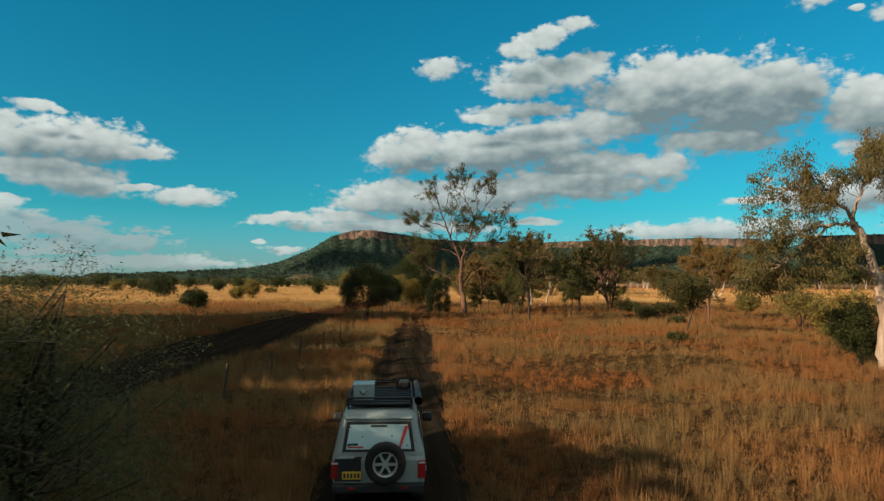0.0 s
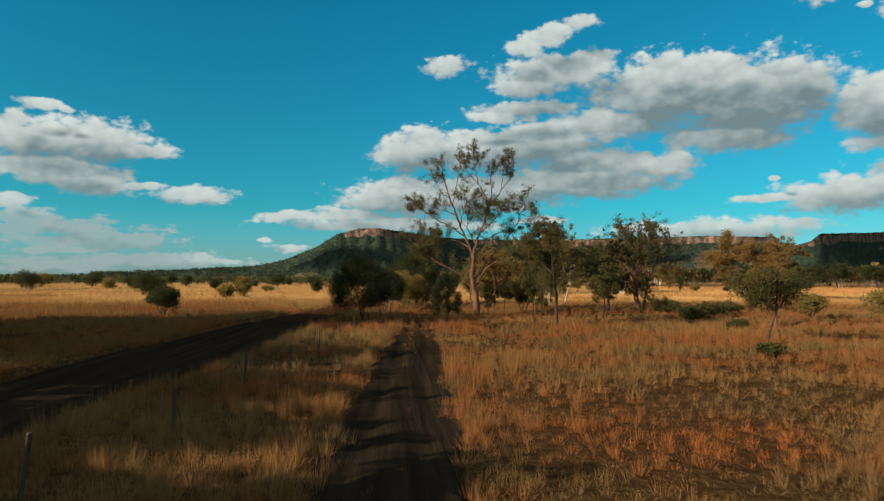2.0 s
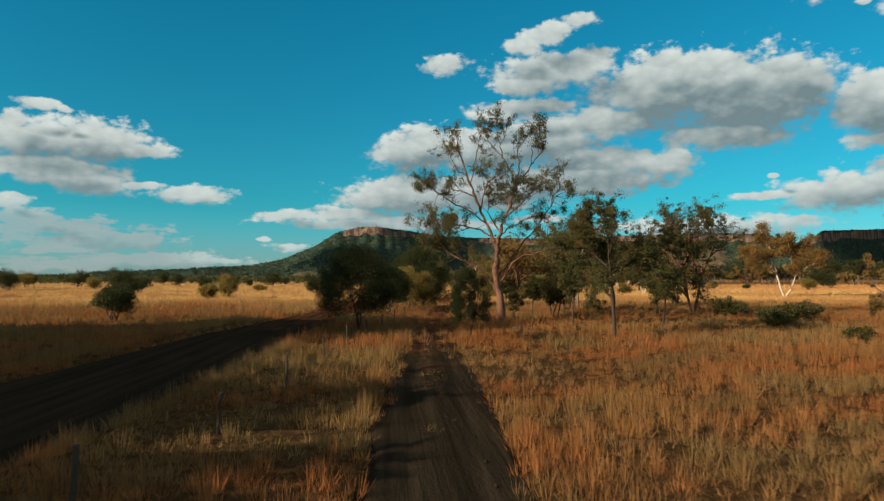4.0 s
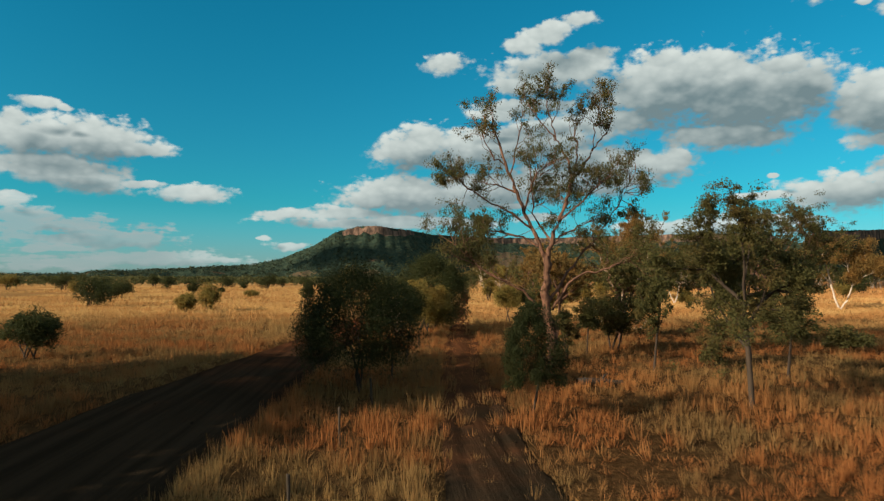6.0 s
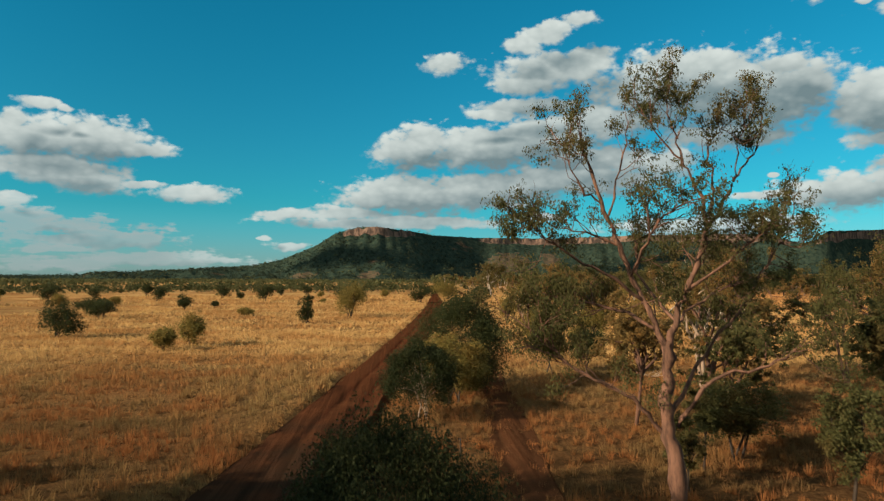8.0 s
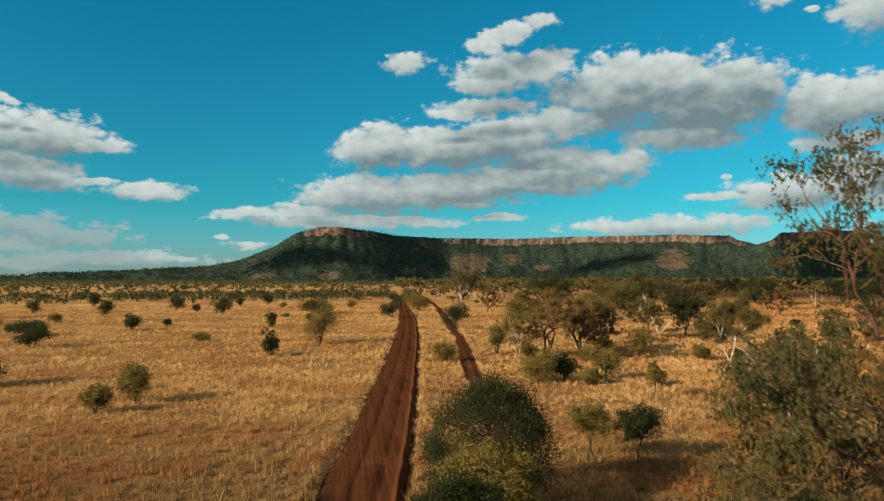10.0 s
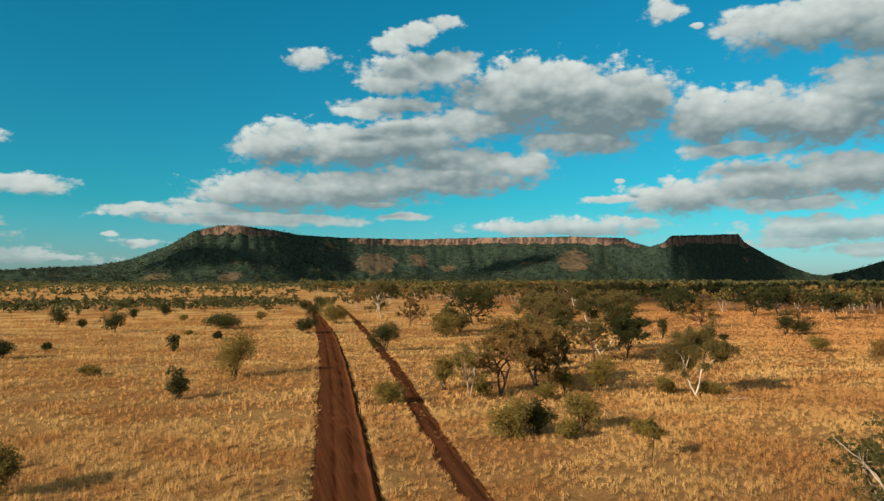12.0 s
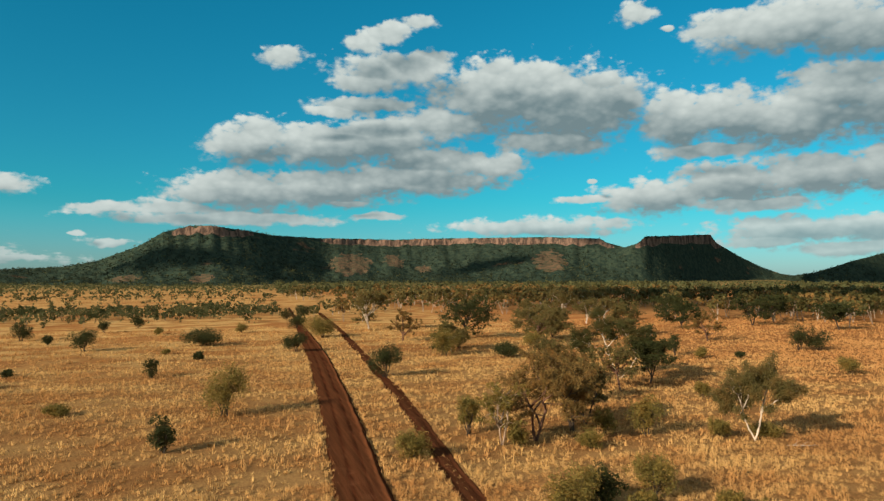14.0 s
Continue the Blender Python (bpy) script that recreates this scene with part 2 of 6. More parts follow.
def grass_colour(n, at):
    """Dry grass: straw, with ginger drifts, grey-brown thin places and red earth showing; in metres over the ground."""
    broad = n.noise(n.vec("MULTIPLY", at, (1, 1, 0)), 0.018, 4.0, 0.6)[0]
    drift = n.noise(n.vec("MULTIPLY", at, (0.75, 1.4, 0)), 0.07, 4.0, 0.6)[0]
    spot = n.noise(n.vec("MULTIPLY", at, (1, 1, 0)), 0.6, 4.0, 0.6)[0]
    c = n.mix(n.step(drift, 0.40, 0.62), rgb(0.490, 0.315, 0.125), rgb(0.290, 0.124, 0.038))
    # ginger grass prevails in the near paddock, darkened to carry shade; straw farther out
    split = n.tree.nodes.new("ShaderNodeSeparateXYZ")
    n.put(split.inputs[0], at)
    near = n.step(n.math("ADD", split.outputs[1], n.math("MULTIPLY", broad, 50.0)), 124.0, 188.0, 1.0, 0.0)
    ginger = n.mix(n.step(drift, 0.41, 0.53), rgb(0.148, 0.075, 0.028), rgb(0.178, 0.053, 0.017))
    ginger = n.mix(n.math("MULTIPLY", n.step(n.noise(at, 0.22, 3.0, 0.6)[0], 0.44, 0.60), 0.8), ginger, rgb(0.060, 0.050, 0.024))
    # two drifts of tall red grass beside the track
    for x0, y0, rx, ry in ((-2.5, 29.0, 1.5, 4.5), (9.6, 29.0, 2.4, 2.6)):
        d = n.vec("LENGTH", n.vec("MULTIPLY_ADD", at, (1 / rx, 1 / ry, 0), (-x0 / rx, -y0 / ry, 0)))
        tall = n.step(n.math("MULTIPLY_ADD", spot, 0.8, d), 1.05, 1.6, 0.9, 0.0)
        ginger = n.mix(tall, ginger, rgb(0.250, 0.066, 0.017))
    # duller stubble on the verge between the two roads
    verge = n.step(n.math("ADD", split.outputs[0], n.math("MULTIPLY_ADD", spot, 5.0, -2.5)), -2.0, 2.5, 1.0, 0.0)
    verge = n.math("MULTIPLY", verge, n.step(n.math("ADD", split.outputs[0], n.math("MULTIPLY_ADD", spot, 5.0, -2.5)), -15.0, -11.0))
    ginger = n.mix(n.math("MULTIPLY", verge, n.step(drift, 0.44, 0.56, 0.65, 0.0)), ginger, rgb(0.145, 0.096, 0.040))
    # browner patches in the straw
    brown = n.noise(n.vec("MULTIPLY", at, (0.7, 1.3, 0)), 0.16, 4.0, 0.65)[0]
    c = n.mix(n.math("MULTIPLY", n.step(brown, 0.50, 0.66), 0.75), c, rgb(0.165, 0.090, 0.040))
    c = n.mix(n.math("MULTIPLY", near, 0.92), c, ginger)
    c = n.mix(n.math("MULTIPLY", n.step(broad, 0.52, 0.64), 0.7), c, rgb(0.26, 0.098, 0.031))
    # red earth shows through on one side of the far paddock
    wander = n.math("MULTIPLY_ADD", drift, 120.0, -60.0)
    red = n.math("MULTIPLY", n.step(n.math("ADD", split.outputs[0], wander), 80.0, 150.0), n.step(n.math("ADD", split.outputs[1], wander), 170.0, 250.0))
    c = n.mix(n.math("MULTIPLY", red, 0.7), c, rgb(0.33, 0.125, 0.042))
    return n.mix(n.math("MULTIPLY", n.step(spot, 0.55, 0.74), 0.5), c, rgb(0.10, 0.06, 0.028)), spot, near


def make_ground():
    m, n, out = material("dry_grassland")
    at = where(n)
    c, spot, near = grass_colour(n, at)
    fine = n.noise(at, 3.5, 5.0, 0.7)[0]
    lump = n.noise(at, 0.9, 5.0, 0.7)[0]
    place = n.tree.nodes.new("ShaderNodeSeparateXYZ")
    n.put(place.inputs[0], at)
    # litter and earth between the tussocks, darkened for their shade; far off the tops close up
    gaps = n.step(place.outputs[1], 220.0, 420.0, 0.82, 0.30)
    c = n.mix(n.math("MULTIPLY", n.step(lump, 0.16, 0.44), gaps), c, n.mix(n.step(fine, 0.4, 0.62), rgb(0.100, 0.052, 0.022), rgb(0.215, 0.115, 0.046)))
    # near paddock: shade between the tussocks is put into a near-black soil colour
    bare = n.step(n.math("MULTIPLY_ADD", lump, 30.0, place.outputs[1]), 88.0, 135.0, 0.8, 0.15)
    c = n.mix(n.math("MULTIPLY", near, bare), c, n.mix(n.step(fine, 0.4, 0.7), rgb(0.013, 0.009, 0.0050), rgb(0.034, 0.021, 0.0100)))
    # scrub closes over the far plain
    c = n.mix(n.step(n.math("MULTIPLY_ADD", spot, 300.0, place.outputs[1]), 1100.0, 2100.0, 0.0, 0.75), c, rgb(0.085, 0.088, 0.038))
    h = n.math("ADD", n.math("MULTIPLY", spot, 0.6), fine)
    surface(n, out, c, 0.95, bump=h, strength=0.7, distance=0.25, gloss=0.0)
    return m


def make_soil(name="red_earth", worn=0.0):
    m, n, out = material(name)
    at = where(n)
    streak = n.noise(n.vec("MULTIPLY", at, (2.2, 0.07, 1)), 1.0, 5.0, 0.6)[0]
    blot = n.noise(at, 0.25, 4.0, 0.6)[0]
    grit = n.noise(at, 9.0, 4.0, 0.7)[0]
    split = n.tree.nodes.new("ShaderNodeSeparateXYZ")
    n.put(split.inputs[0], at)
    # dark soil in the near paddock, blackened further for shade; red earth farther on
    far = n.step(n.math("ADD", split.outputs[1], n.math("MULTIPLY_ADD", blot, 60.0, -30.0)), 70.0 - 14.0 * worn, 130.0 - 44.0 * worn)
    dark = n.mix(n.step(streak, 0.35, 0.65), rgb(0.0125, 0.0100, 0.0070), rgb(0.0220, 0.0165, 0.0112))
    red = n.mix(n.step(streak, 0.38, 0.62), rgb(0.026, 0.0092, 0.0046), rgb(0.062, 0.0195, 0.0088))
    red = n.mix(n.step(split.outputs[1], 110.0, 170.0, 0.55 * worn, 0.15 * worn), red, n.mix(n.step(grit, 0.45, 0.6), rgb(0.050, 0.024, 0.012), rgb(0.085, 0.044, 0.021)))
    c = n.mix(far, dark, red)
    c = n.mix(n.math("MULTIPLY", n.math("MULTIPLY", far, n.step(blot, 0.55, 0.75)), 0.35), c, rgb(0.14, 0.06, 0.03))
    c = n.mix(n.math("MULTIPLY", n.step(grit, 0.60, 0.74), n.math("MULTIPLY_ADD", far, 0.2, 0.04)), c, rgb(0.18, 0.09, 0.05))
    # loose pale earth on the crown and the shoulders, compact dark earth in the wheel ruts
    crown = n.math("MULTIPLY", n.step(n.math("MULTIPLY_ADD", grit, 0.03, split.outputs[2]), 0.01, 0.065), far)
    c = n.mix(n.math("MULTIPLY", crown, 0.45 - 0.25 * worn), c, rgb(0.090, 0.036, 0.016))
    surface(n, out, c, 0.92, bump=n.math("ADD", grit, n.math("MULTIPLY", streak, 2.0)), strength=0.6, distance=0.08, gloss=0.0)
    return m


def make_blades():
    m, n, out = material("dry_grass_blades")
    at = where(n)
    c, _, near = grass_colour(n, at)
    r = island(n)
    c = n.mix(n.math("MULTIPLY", n.math("MULTIPLY_ADD", r, 0.55, 0.25), n.math("MULTIPLY_ADD", near, -0.72, 1.0)), c, n.mix(0.6, c, rgb(0.70, 0.445, 0.185)))
    c = n.mix(n.step(r, 0.86, 0.98, 0.0, 0.7), c, rgb(0.16, 0.085, 0.035))
    d = n.tree.nodes.new("ShaderNodeBsdfDiffuse")
    t = n.tree.nodes.new("ShaderNodeBsdfTranslucent")
    mix = n.tree.nodes.new("ShaderNodeMixShader")
    n.put(d.inputs[0], c), n.put(t.inputs[0], c)
    n.put(mix.inputs[0], 0.3), n.put(mix.inputs[1], d.outputs[0]), n.put(mix.inputs[2], t.outputs[0])
    n.put(out.inputs[0], mix.outputs[0])
    return m


def make_leaves(name, a, b, rust):
    """Leaves between two greens, some of them rusty or dry."""
    m, n, out = material(name)
    r = island(n)
    tone = n.tree.nodes.new("ShaderNodeObjectInfo").outputs["Random"]
    patch = n.noise(where(n), 0.55, 3.0, 0.6)[0]
    c = n.mix(r, rgb(*a), rgb(*b))
    c = n.mix(n.math("MULTIPLY", n.step(patch, 0.45, 0.68), 0.65), c, rgb(*rust))
    c = n.mix(n.math("MULTIPLY", tone, 0.3), c, rgb(*b))
    d = n.tree.nodes.new("ShaderNodeBsdfPrincipled")
    n.put(d.inputs["Base Color"], c)
    d.inputs["Roughness"].default_value, d.inputs["Specular IOR Level"].default_value = 0.6, 0.06
    t = n.tree.nodes.new("ShaderNodeBsdfTranslucent")
    n.put(t.inputs[0], c)
    mix = n.tree.nodes.new("ShaderNodeMixShader")
    n.put(mix.inputs[0], 0.42), n.put(mix.inputs[1], d.outputs[0]), n.put(mix.inputs[2], t.outputs[0])
    n.put(out.inputs[0], mix.outputs[0])
    return m


def make_bark(name, pale, dark, foot):
    m, n, out = material(name)
    at = where(n)
    band = n.noise(n.vec("MULTIPLY", at, (4, 4, 0.8)), 1.0, 4.0, 0.6)[0]
    fine = n.noise(n.vec("MULTIPLY", at, (14, 14, 3)), 1.0, 4.0, 0.6)[0]
    c = n.mix(n.step(band, 0.40, 0.62), rgb(*pale), rgb(*dark))
    c = n.mix(n.math("MULTIPLY", n.step(fine, 0.5, 0.75), 0.5), c, rgb(*foot))
    surface(n, out, c, 0.85, bump=fine, strength=0.5, distance=0.03, gloss=0.2)
    return m


def make_rock(name, upright):
    m, n, out = material(name)
    geo = n.tree.nodes.new("ShaderNodeNewGeometry")
    at = geo.outputs["Position"]
    joint = n.noise(n.vec("MULTIPLY", at, (0.06, 0.06, 0.012)), 1.0, 5.0, 0.65)[0]
    layer = n.noise(n.vec("MULTIPLY", at, (0.004, 0.004, 0.14)), 1.0, 3.0, 0.6)[0]
    cliff = n.mix(n.step(joint, 0.42, 0.60), rgb(0.046, 0.035, 0.030), rgb(0.160, 0.104, 0.080))
    cliff = n.mix(n.math("MULTIPLY", n.step(layer, 0.45, 0.65), 0.4), cliff, rgb(0.11, 0.072, 0.056))
    wood = n.noise(at, 0.05, 5.0, 0.65)[0]
    bare = n.noise(n.vec("MULTIPLY", at, (1, 1, 2.5)), 0.0052, 3.0, 0.5)[0]
    # the slope greens lean blue, which puts distance haze into the colour
    slope = n.mix(n.step(wood, 0.4, 0.6), rgb(0.015, 0.026, 0.021), rgb(0.030, 0.043, 0.030))
    slope = n.mix(n.math("MULTIPLY", n.step(bare, 0.66, 0.76), n.step(wood, 0.35, 0.55)), slope, rgb(0.13, 0.066, 0.038))
    stony = n.mix(n.step(wood, 0.42, 0.60), rgb(0.090, 0.060, 0.039), rgb(0.050, 0.048, 0.031))
    surface(n, out, {"slope": slope, "cliff": cliff, "bare": stony}[upright], 0.95, bump=n.math("ADD", joint, wood), strength=0.6, distance=6.0, gloss=0.0)
    return m


def make_plain(name, colour, rough=0.5, metal=0.0, gloss=0.5, dirt=0.25, dirt_colour=(0.10, 0.055, 0.03)):
    m, n, out = material(name)
    at = n.tree.nodes.new("ShaderNodeTexCoord").outputs["Object"]
    blot = n.noise(at, 3.0, 5.0, 0.6)[0]
    c = n.mix(n.math("MULTIPLY", n.step(blot, 0.45, 0.75), dirt), rgb(*colour), rgb(*dirt_colour))
    surface(n, out, c, n.math("MULTIPLY_ADD", blot, 0.2, rough - 0.1), metal, gloss=gloss)
    return m


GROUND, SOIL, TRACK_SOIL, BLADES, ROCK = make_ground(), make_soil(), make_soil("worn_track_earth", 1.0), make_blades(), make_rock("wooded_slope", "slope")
CLOUD = make_plain("cloud_white", (0.80, 0.80, 0.80), 1.0, 0.0, 0.0, 0.1, (0.70, 0.72, 0.74))
CLIFF, STONY = make_rock("sandstone_cliff", "cliff"), make_rock("bare_stony_slope", "bare")
LEAF_THORN = make_leaves("thorn_leaves", (0.060, 0.068, 0.030), (0.105, 0.104, 0.044), (0.095, 0.080, 0.034))
LEAF_FAR = make_leaves("far_scrub_leaves", (0.052, 0.062, 0.027), (0.090, 0.092, 0.038), (0.110, 0.085, 0.033))
LEAF_GUM = make_leaves("gum_leaves", (0.078, 0.075, 0.028), (0.136, 0.109, 0.040), (0.175, 0.092, 0.028))
LEAF_DARK = make_leaves("dark_wattle_leaves", (0.026, 0.034, 0.013), (0.047, 0.053, 0.019), (0.050, 0.049, 0.017))
# darker copy of the dark wattle leaves, with shade put into the greens
LEAF_WATTLE_SHADED = make_leaves("wattle_leaves", (0.016, 0.023, 0.0095), (0.031, 0.037, 0.0140), (0.034, 0.036, 0.0130))
LEAF_OLIVE = make_leaves("olive_shrub_leaves", (0.105, 0.094, 0.028), (0.195, 0.148, 0.042), (0.230, 0.130, 0.030))
LEAF_RUST = make_leaves("rusty_gum_leaves", (0.112, 0.084, 0.031), (0.190, 0.118, 0.040), (0.230, 0.108, 0.032))
LEAF_FOREST = make_leaves("forest_leaves", (0.020, 0.031, 0.021), (0.033, 0.044, 0.027), (0.036, 0.041, 0.024))
LEAF_TALL = make_leaves("tall_gum_leaves", (0.048, 0.053, 0.019), (0.086, 0.080, 0.029), (0.112, 0.068, 0.024))
BARK_PALE = make_bark("pale_gum_bark", (0.306, 0.23, 0.17), (0.204, 0.136, 0.093), (0.14, 0.09, 0.06))
BARK_TAN = make_bark("tan_gum_bark", (0.125, 0.062, 0.040), (0.068, 0.037, 0.025), (0.0504, 0.0324, 0.0216))
BARK_PINK = make_bark("pinkish_gum_bark", (0.150, 0.076, 0.049), (0.066, 0.035, 0.023), (0.042, 0.029, 0.021))
BARK_DARK = make_bark("dark_rough_bark", (0.045, 0.033, 0.024), (0.028, 0.020, 0.015), (0.014, 0.011, 0.009))
BARK_WHITE = make_bark("white_gum_bark", (0.468, 0.399, 0.332), (0.34, 0.272, 0.212), (0.25, 0.17, 0.12))

# ---- mesh helpers ----
def mesh_from(name, verts, faces, mats, smooth=False):
    """verts: (n, 3) array; faces: a list of index arrays, each (m, 3) or (m, 4)."""
    me = bpy.data.meshes.new(name)
    faces = [np.asarray(f, dtype=np.int32) for f in faces if len(f)]
    verts = np.asarray(verts, dtype=np.float32)
    loops = np.concatenate([f.ravel() for f in faces])
    sizes = np.concatenate([np.full(len(f), f.shape[1], dtype=np.int32) for f in faces])
    me.vertices.add(len(verts))
    me.vertices.foreach_set("co", verts.ravel())
    me.loops.add(len(loops))
    me.loops.foreach_set("vertex_index", loops)
    me.polygons.add(len(sizes))
    me.polygons.foreach_set("loop_start", np.concatenate([[0], np.cumsum(sizes)[:-1]]).astype(np.int32))
    me.polygons.foreach_set("use_smooth", np.full(len(sizes), smooth))
    me.update(calc_edges=True)
    for mat in mats:
        me.materials.append(mat)
    return me


def part(name, data, mat, parent, label="", smooth=False):
    """One mesh (or a bmesh, which is used up) as a part of a thing."""
    if isinstance(data, bmesh.types.BMesh):
        me = bpy.data.meshes.new(name)
        if smooth:
            for f in data.faces:
                f.smooth = True
        data.to_mesh(me)
        data.free()
        me.materials.append(mat)
        data = me
    ob = new(name, data)
    if parent is not None:
        ob.parent = parent
    if label:
        tagged(ob, label=label)
    return ob


TABLES = {}


def value_noise(x, y, scale, seed):
    """Smooth noise from 0 to 1 over arrays."""
    if seed not in TABLES:
        TABLES[seed] = np.random.RandomState(seed).rand(256, 256)
    table = TABLES[seed]
    u, v = np.asarray(x, dtype=float) * scale + 100.3, np.asarray(y, dtype=float) * scale + 57.7
    i, j = np.floor(u).astype(int), np.floor(v).astype(int)
    a, b = u - i, v - j
    a, b = a * a * (3 - 2 * a), b * b * (3 - 2 * b)
    i0, i1, j0, j1 = i % 256, (i + 1) % 256, j % 256, (j + 1) % 256
    return (table[i0, j0] * (1 - a) + table[i1, j0] * a) * (1 - b) + (table[i0, j1] * (1 - a) + table[i1, j1] * a) * b


# ---- the roads ----
ROAD_Y = np.array([-400, 0, 30, 57, 75, 92, 128, 166, 222, 291, 460, 760.0])
ROAD_X = np.array([-20, -13, -11.6, -10.2, -8.9, -7.2, -2.6, 1.7, 7.8, 14.3, 26, 46.0])
TRACK_Y = np.array([-400, 0, 18, 36, 69, 104, 171, 201, 227, 383, 560.0])
TRACK_X = np.array([-6, -0.4, 0.3, 1.2, 3.0, 6.2, 13.4, 17.6, 21.0, 36.4, 50.0])


def centre(y, ys, xs):
    """The middle line of a road, smoothed."""
    y = np.asarray(y, dtype=float)
    return sum(np.interp(y + d, ys, xs) for d in (-14, -7, 0, 7, 14)) / 5


def road_x(y):
    return centre(y, ROAD_Y, ROAD_X)


def track_x(y):
    return centre(y, TRACK_Y, TRACK_X)


ROAD_HALF = 3.1


def road_half(y):
    """The graded road is widest in the near paddock and fades out far on."""
    return np.interp(np.asarray(y, dtype=float), (35, 48, 74, 96, 330, 520), (ROAD_HALF, 3.9, 3.9, ROAD_HALF, ROAD_HALF, 0.9))


def track_half(y):
    """The track is worn wide near the gate and narrows to two ruts."""
    return np.interp(np.asarray(y, dtype=float), (55, 100), (1.7, 1.5))



def ground_z(x, y):
    """Height of the ground: almost level, with tussock hummocks and low banks beside the graded road."""
    x, y = np.asarray(x, dtype=float), np.asarray(y, dtype=float)
    z = 0.16 * (value_noise(x, y, 0.35, 1) - 0.5) + 0.30 * (value_noise(x, y, 0.06, 2) - 0.5)
    a, b = np.abs(x - road_x(y)), np.abs(x - track_x(y))
    half = np.maximum(road_half(y), ROAD_HALF)
    bank = 0.17 * np.exp(-((a - half - 0.9) / 0.8) ** 2) * (0.5 + value_noise(x, y, 0.4, 3))
    bank += 0.12 * np.exp(-((b - track_half(y) - 0.4) / 0.35) ** 2)
    off_road = np.clip((a - half + 0.4) / 0.9, 0, 1)
    off_track = np.clip((b - track_half(y) + 0.4) / 0.7, 0, 1)
    return (z + bank) * np.minimum(off_road, off_track) - 0.42 * (1 - off_road) - 0.10 * (1 - off_track)


def make_terrain():
    xs = np.concatenate([-np.geomspace(4500, 66, 26), np.arange(-60, 90.1, 0.8), np.geomspace(96, 4500, 26)])
    ys = np.concatenate([-np.geomspace(2500, 12, 14), np.arange(-6, 260, 0.9), np.geomspace(264, 4700, 46)])
    gx, gy = np.meshgrid(xs, ys)
    gz = ground_z(gx, gy) * np.clip(1.6 - np.hypot(gx, gy - 130) / 400, 0, 1)
    nx, ny = len(xs), len(ys)
    k = np.arange(nx * ny).reshape(ny, nx)
    quads = np.stack([k[:-1, :-1], k[:-1, 1:], k[1:, 1:], k[1:, :-1]], -1).reshape(-1, 4)
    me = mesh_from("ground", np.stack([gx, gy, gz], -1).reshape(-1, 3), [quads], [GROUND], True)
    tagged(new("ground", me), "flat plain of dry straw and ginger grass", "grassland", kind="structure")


def make_road(name, label, middle, half, y0, y1, rut, mat, windrow=0.0, ragged=0.4):
    """A dirt road as a strip with wheel ruts, a crown, ragged edges and, where it is graded, a windrow of earth along one side."""
    ys = np.concatenate([np.arange(y0, min(260.0, y1), 0.5), np.arange(min(260.0, y1), y1, 3.0)])
    u = np.concatenate([[-1, -0.96], np.linspace(-0.9, 0.66, 20), np.linspace(0.70, 1.0, 10)])
    yy, uu = np.meshgrid(ys, u, indexing="ij")
    half = half(yy) if callable(half) else half + 0 * yy
    edge = half + 0.25 * (value_noise(yy, uu * 0 + np.sign(uu) * 9, 0.45, 5) - 0.5) + ragged * (value_noise(yy, np.sign(uu) * 7, 0.12, 6) - 0.5)
    xx = middle(yy) + uu * edge
    d = np.abs(uu) * half
    zz = 0.045 - 0.06 * np.exp(-((d - rut) / 0.22) ** 2) + 0.03 * np.exp(-(d / 0.3) ** 2)
    zz += 0.05 * (value_noise(xx, yy * 0.12, 0.9, 7) - 0.5) + 0.03 * (value_noise(xx, yy * 0.10, 2.6, 8) - 0.5)
    ridge = np.exp(-((uu * half - half + 0.62) / 0.20) ** 2) * np.clip((yy - 60) / 40, 0.35, 1) * np.clip((460 - yy) / 160, 0, 1)
    zz += windrow * ridge * (0.45 + 0.6 * value_noise(xx, yy, 0.7, 9) + 0.5 * value_noise(xx, yy, 0.11, 10))
    zz -= 0.10 * np.clip((np.abs(uu) - 0.9) / 0.1, 0, 1)
    k = np.arange(yy.size).reshape(yy.shape)
    quads = np.stack([k[:-1, :-1], k[:-1, 1:], k[1:, 1:], k[1:, :-1]], -1).reshape(-1, 4)
    me = mesh_from(name, np.stack([xx, yy, zz], -1).reshape(-1, 3), [quads], [mat], True)
    tagged(new(name, me), label, "dirt road", kind="structure")


make_terrain()
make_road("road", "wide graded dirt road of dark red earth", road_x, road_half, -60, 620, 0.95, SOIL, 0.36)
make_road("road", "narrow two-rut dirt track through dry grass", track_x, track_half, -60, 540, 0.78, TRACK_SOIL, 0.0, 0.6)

# ---- the range on the horizon ----
SKY_AZ = (-60, -29, -24, -21.7, -17.7, -11.3, -9.0, -8.0, -6.3, -5.3, -4.5, -2.6, -0.8, 0.5, 2.5, 3.9, 7.6, 14.3, 19.1, 26.9, 31.4,
          32.0, 33.4, 34.5, 35.1, 40.1, 40.5, 42.0, 43.6, 45.1, 45.9, 47.4, 49.6, 52.0, 56, 62, 75)
SKY_EL = (0.02, 0.05, 0.06, 0.28, 0.47, 0.87, 1.35, 1.76, 2.5, 3.13, 3.66, 4.19, 4.26, 4.08, 3.84, 3.54, 3.35, 3.25, 3.38, 3.45, 3.27,
          2.92, 2.52, 2.9, 3.40, 3.41, 2.77, 1.76, 0.86, 0.25, 0.15, 0.49, 1.22, 1.88, 2.4, 1.5, 0.1)
CREST_AZ = (-60, -30, -12, -6, 0, 2.5, 7.5, 12, 20, 31, 33, 35, 37, 40.4, 43, 45.4, 46.4, 49, 52, 56, 75)
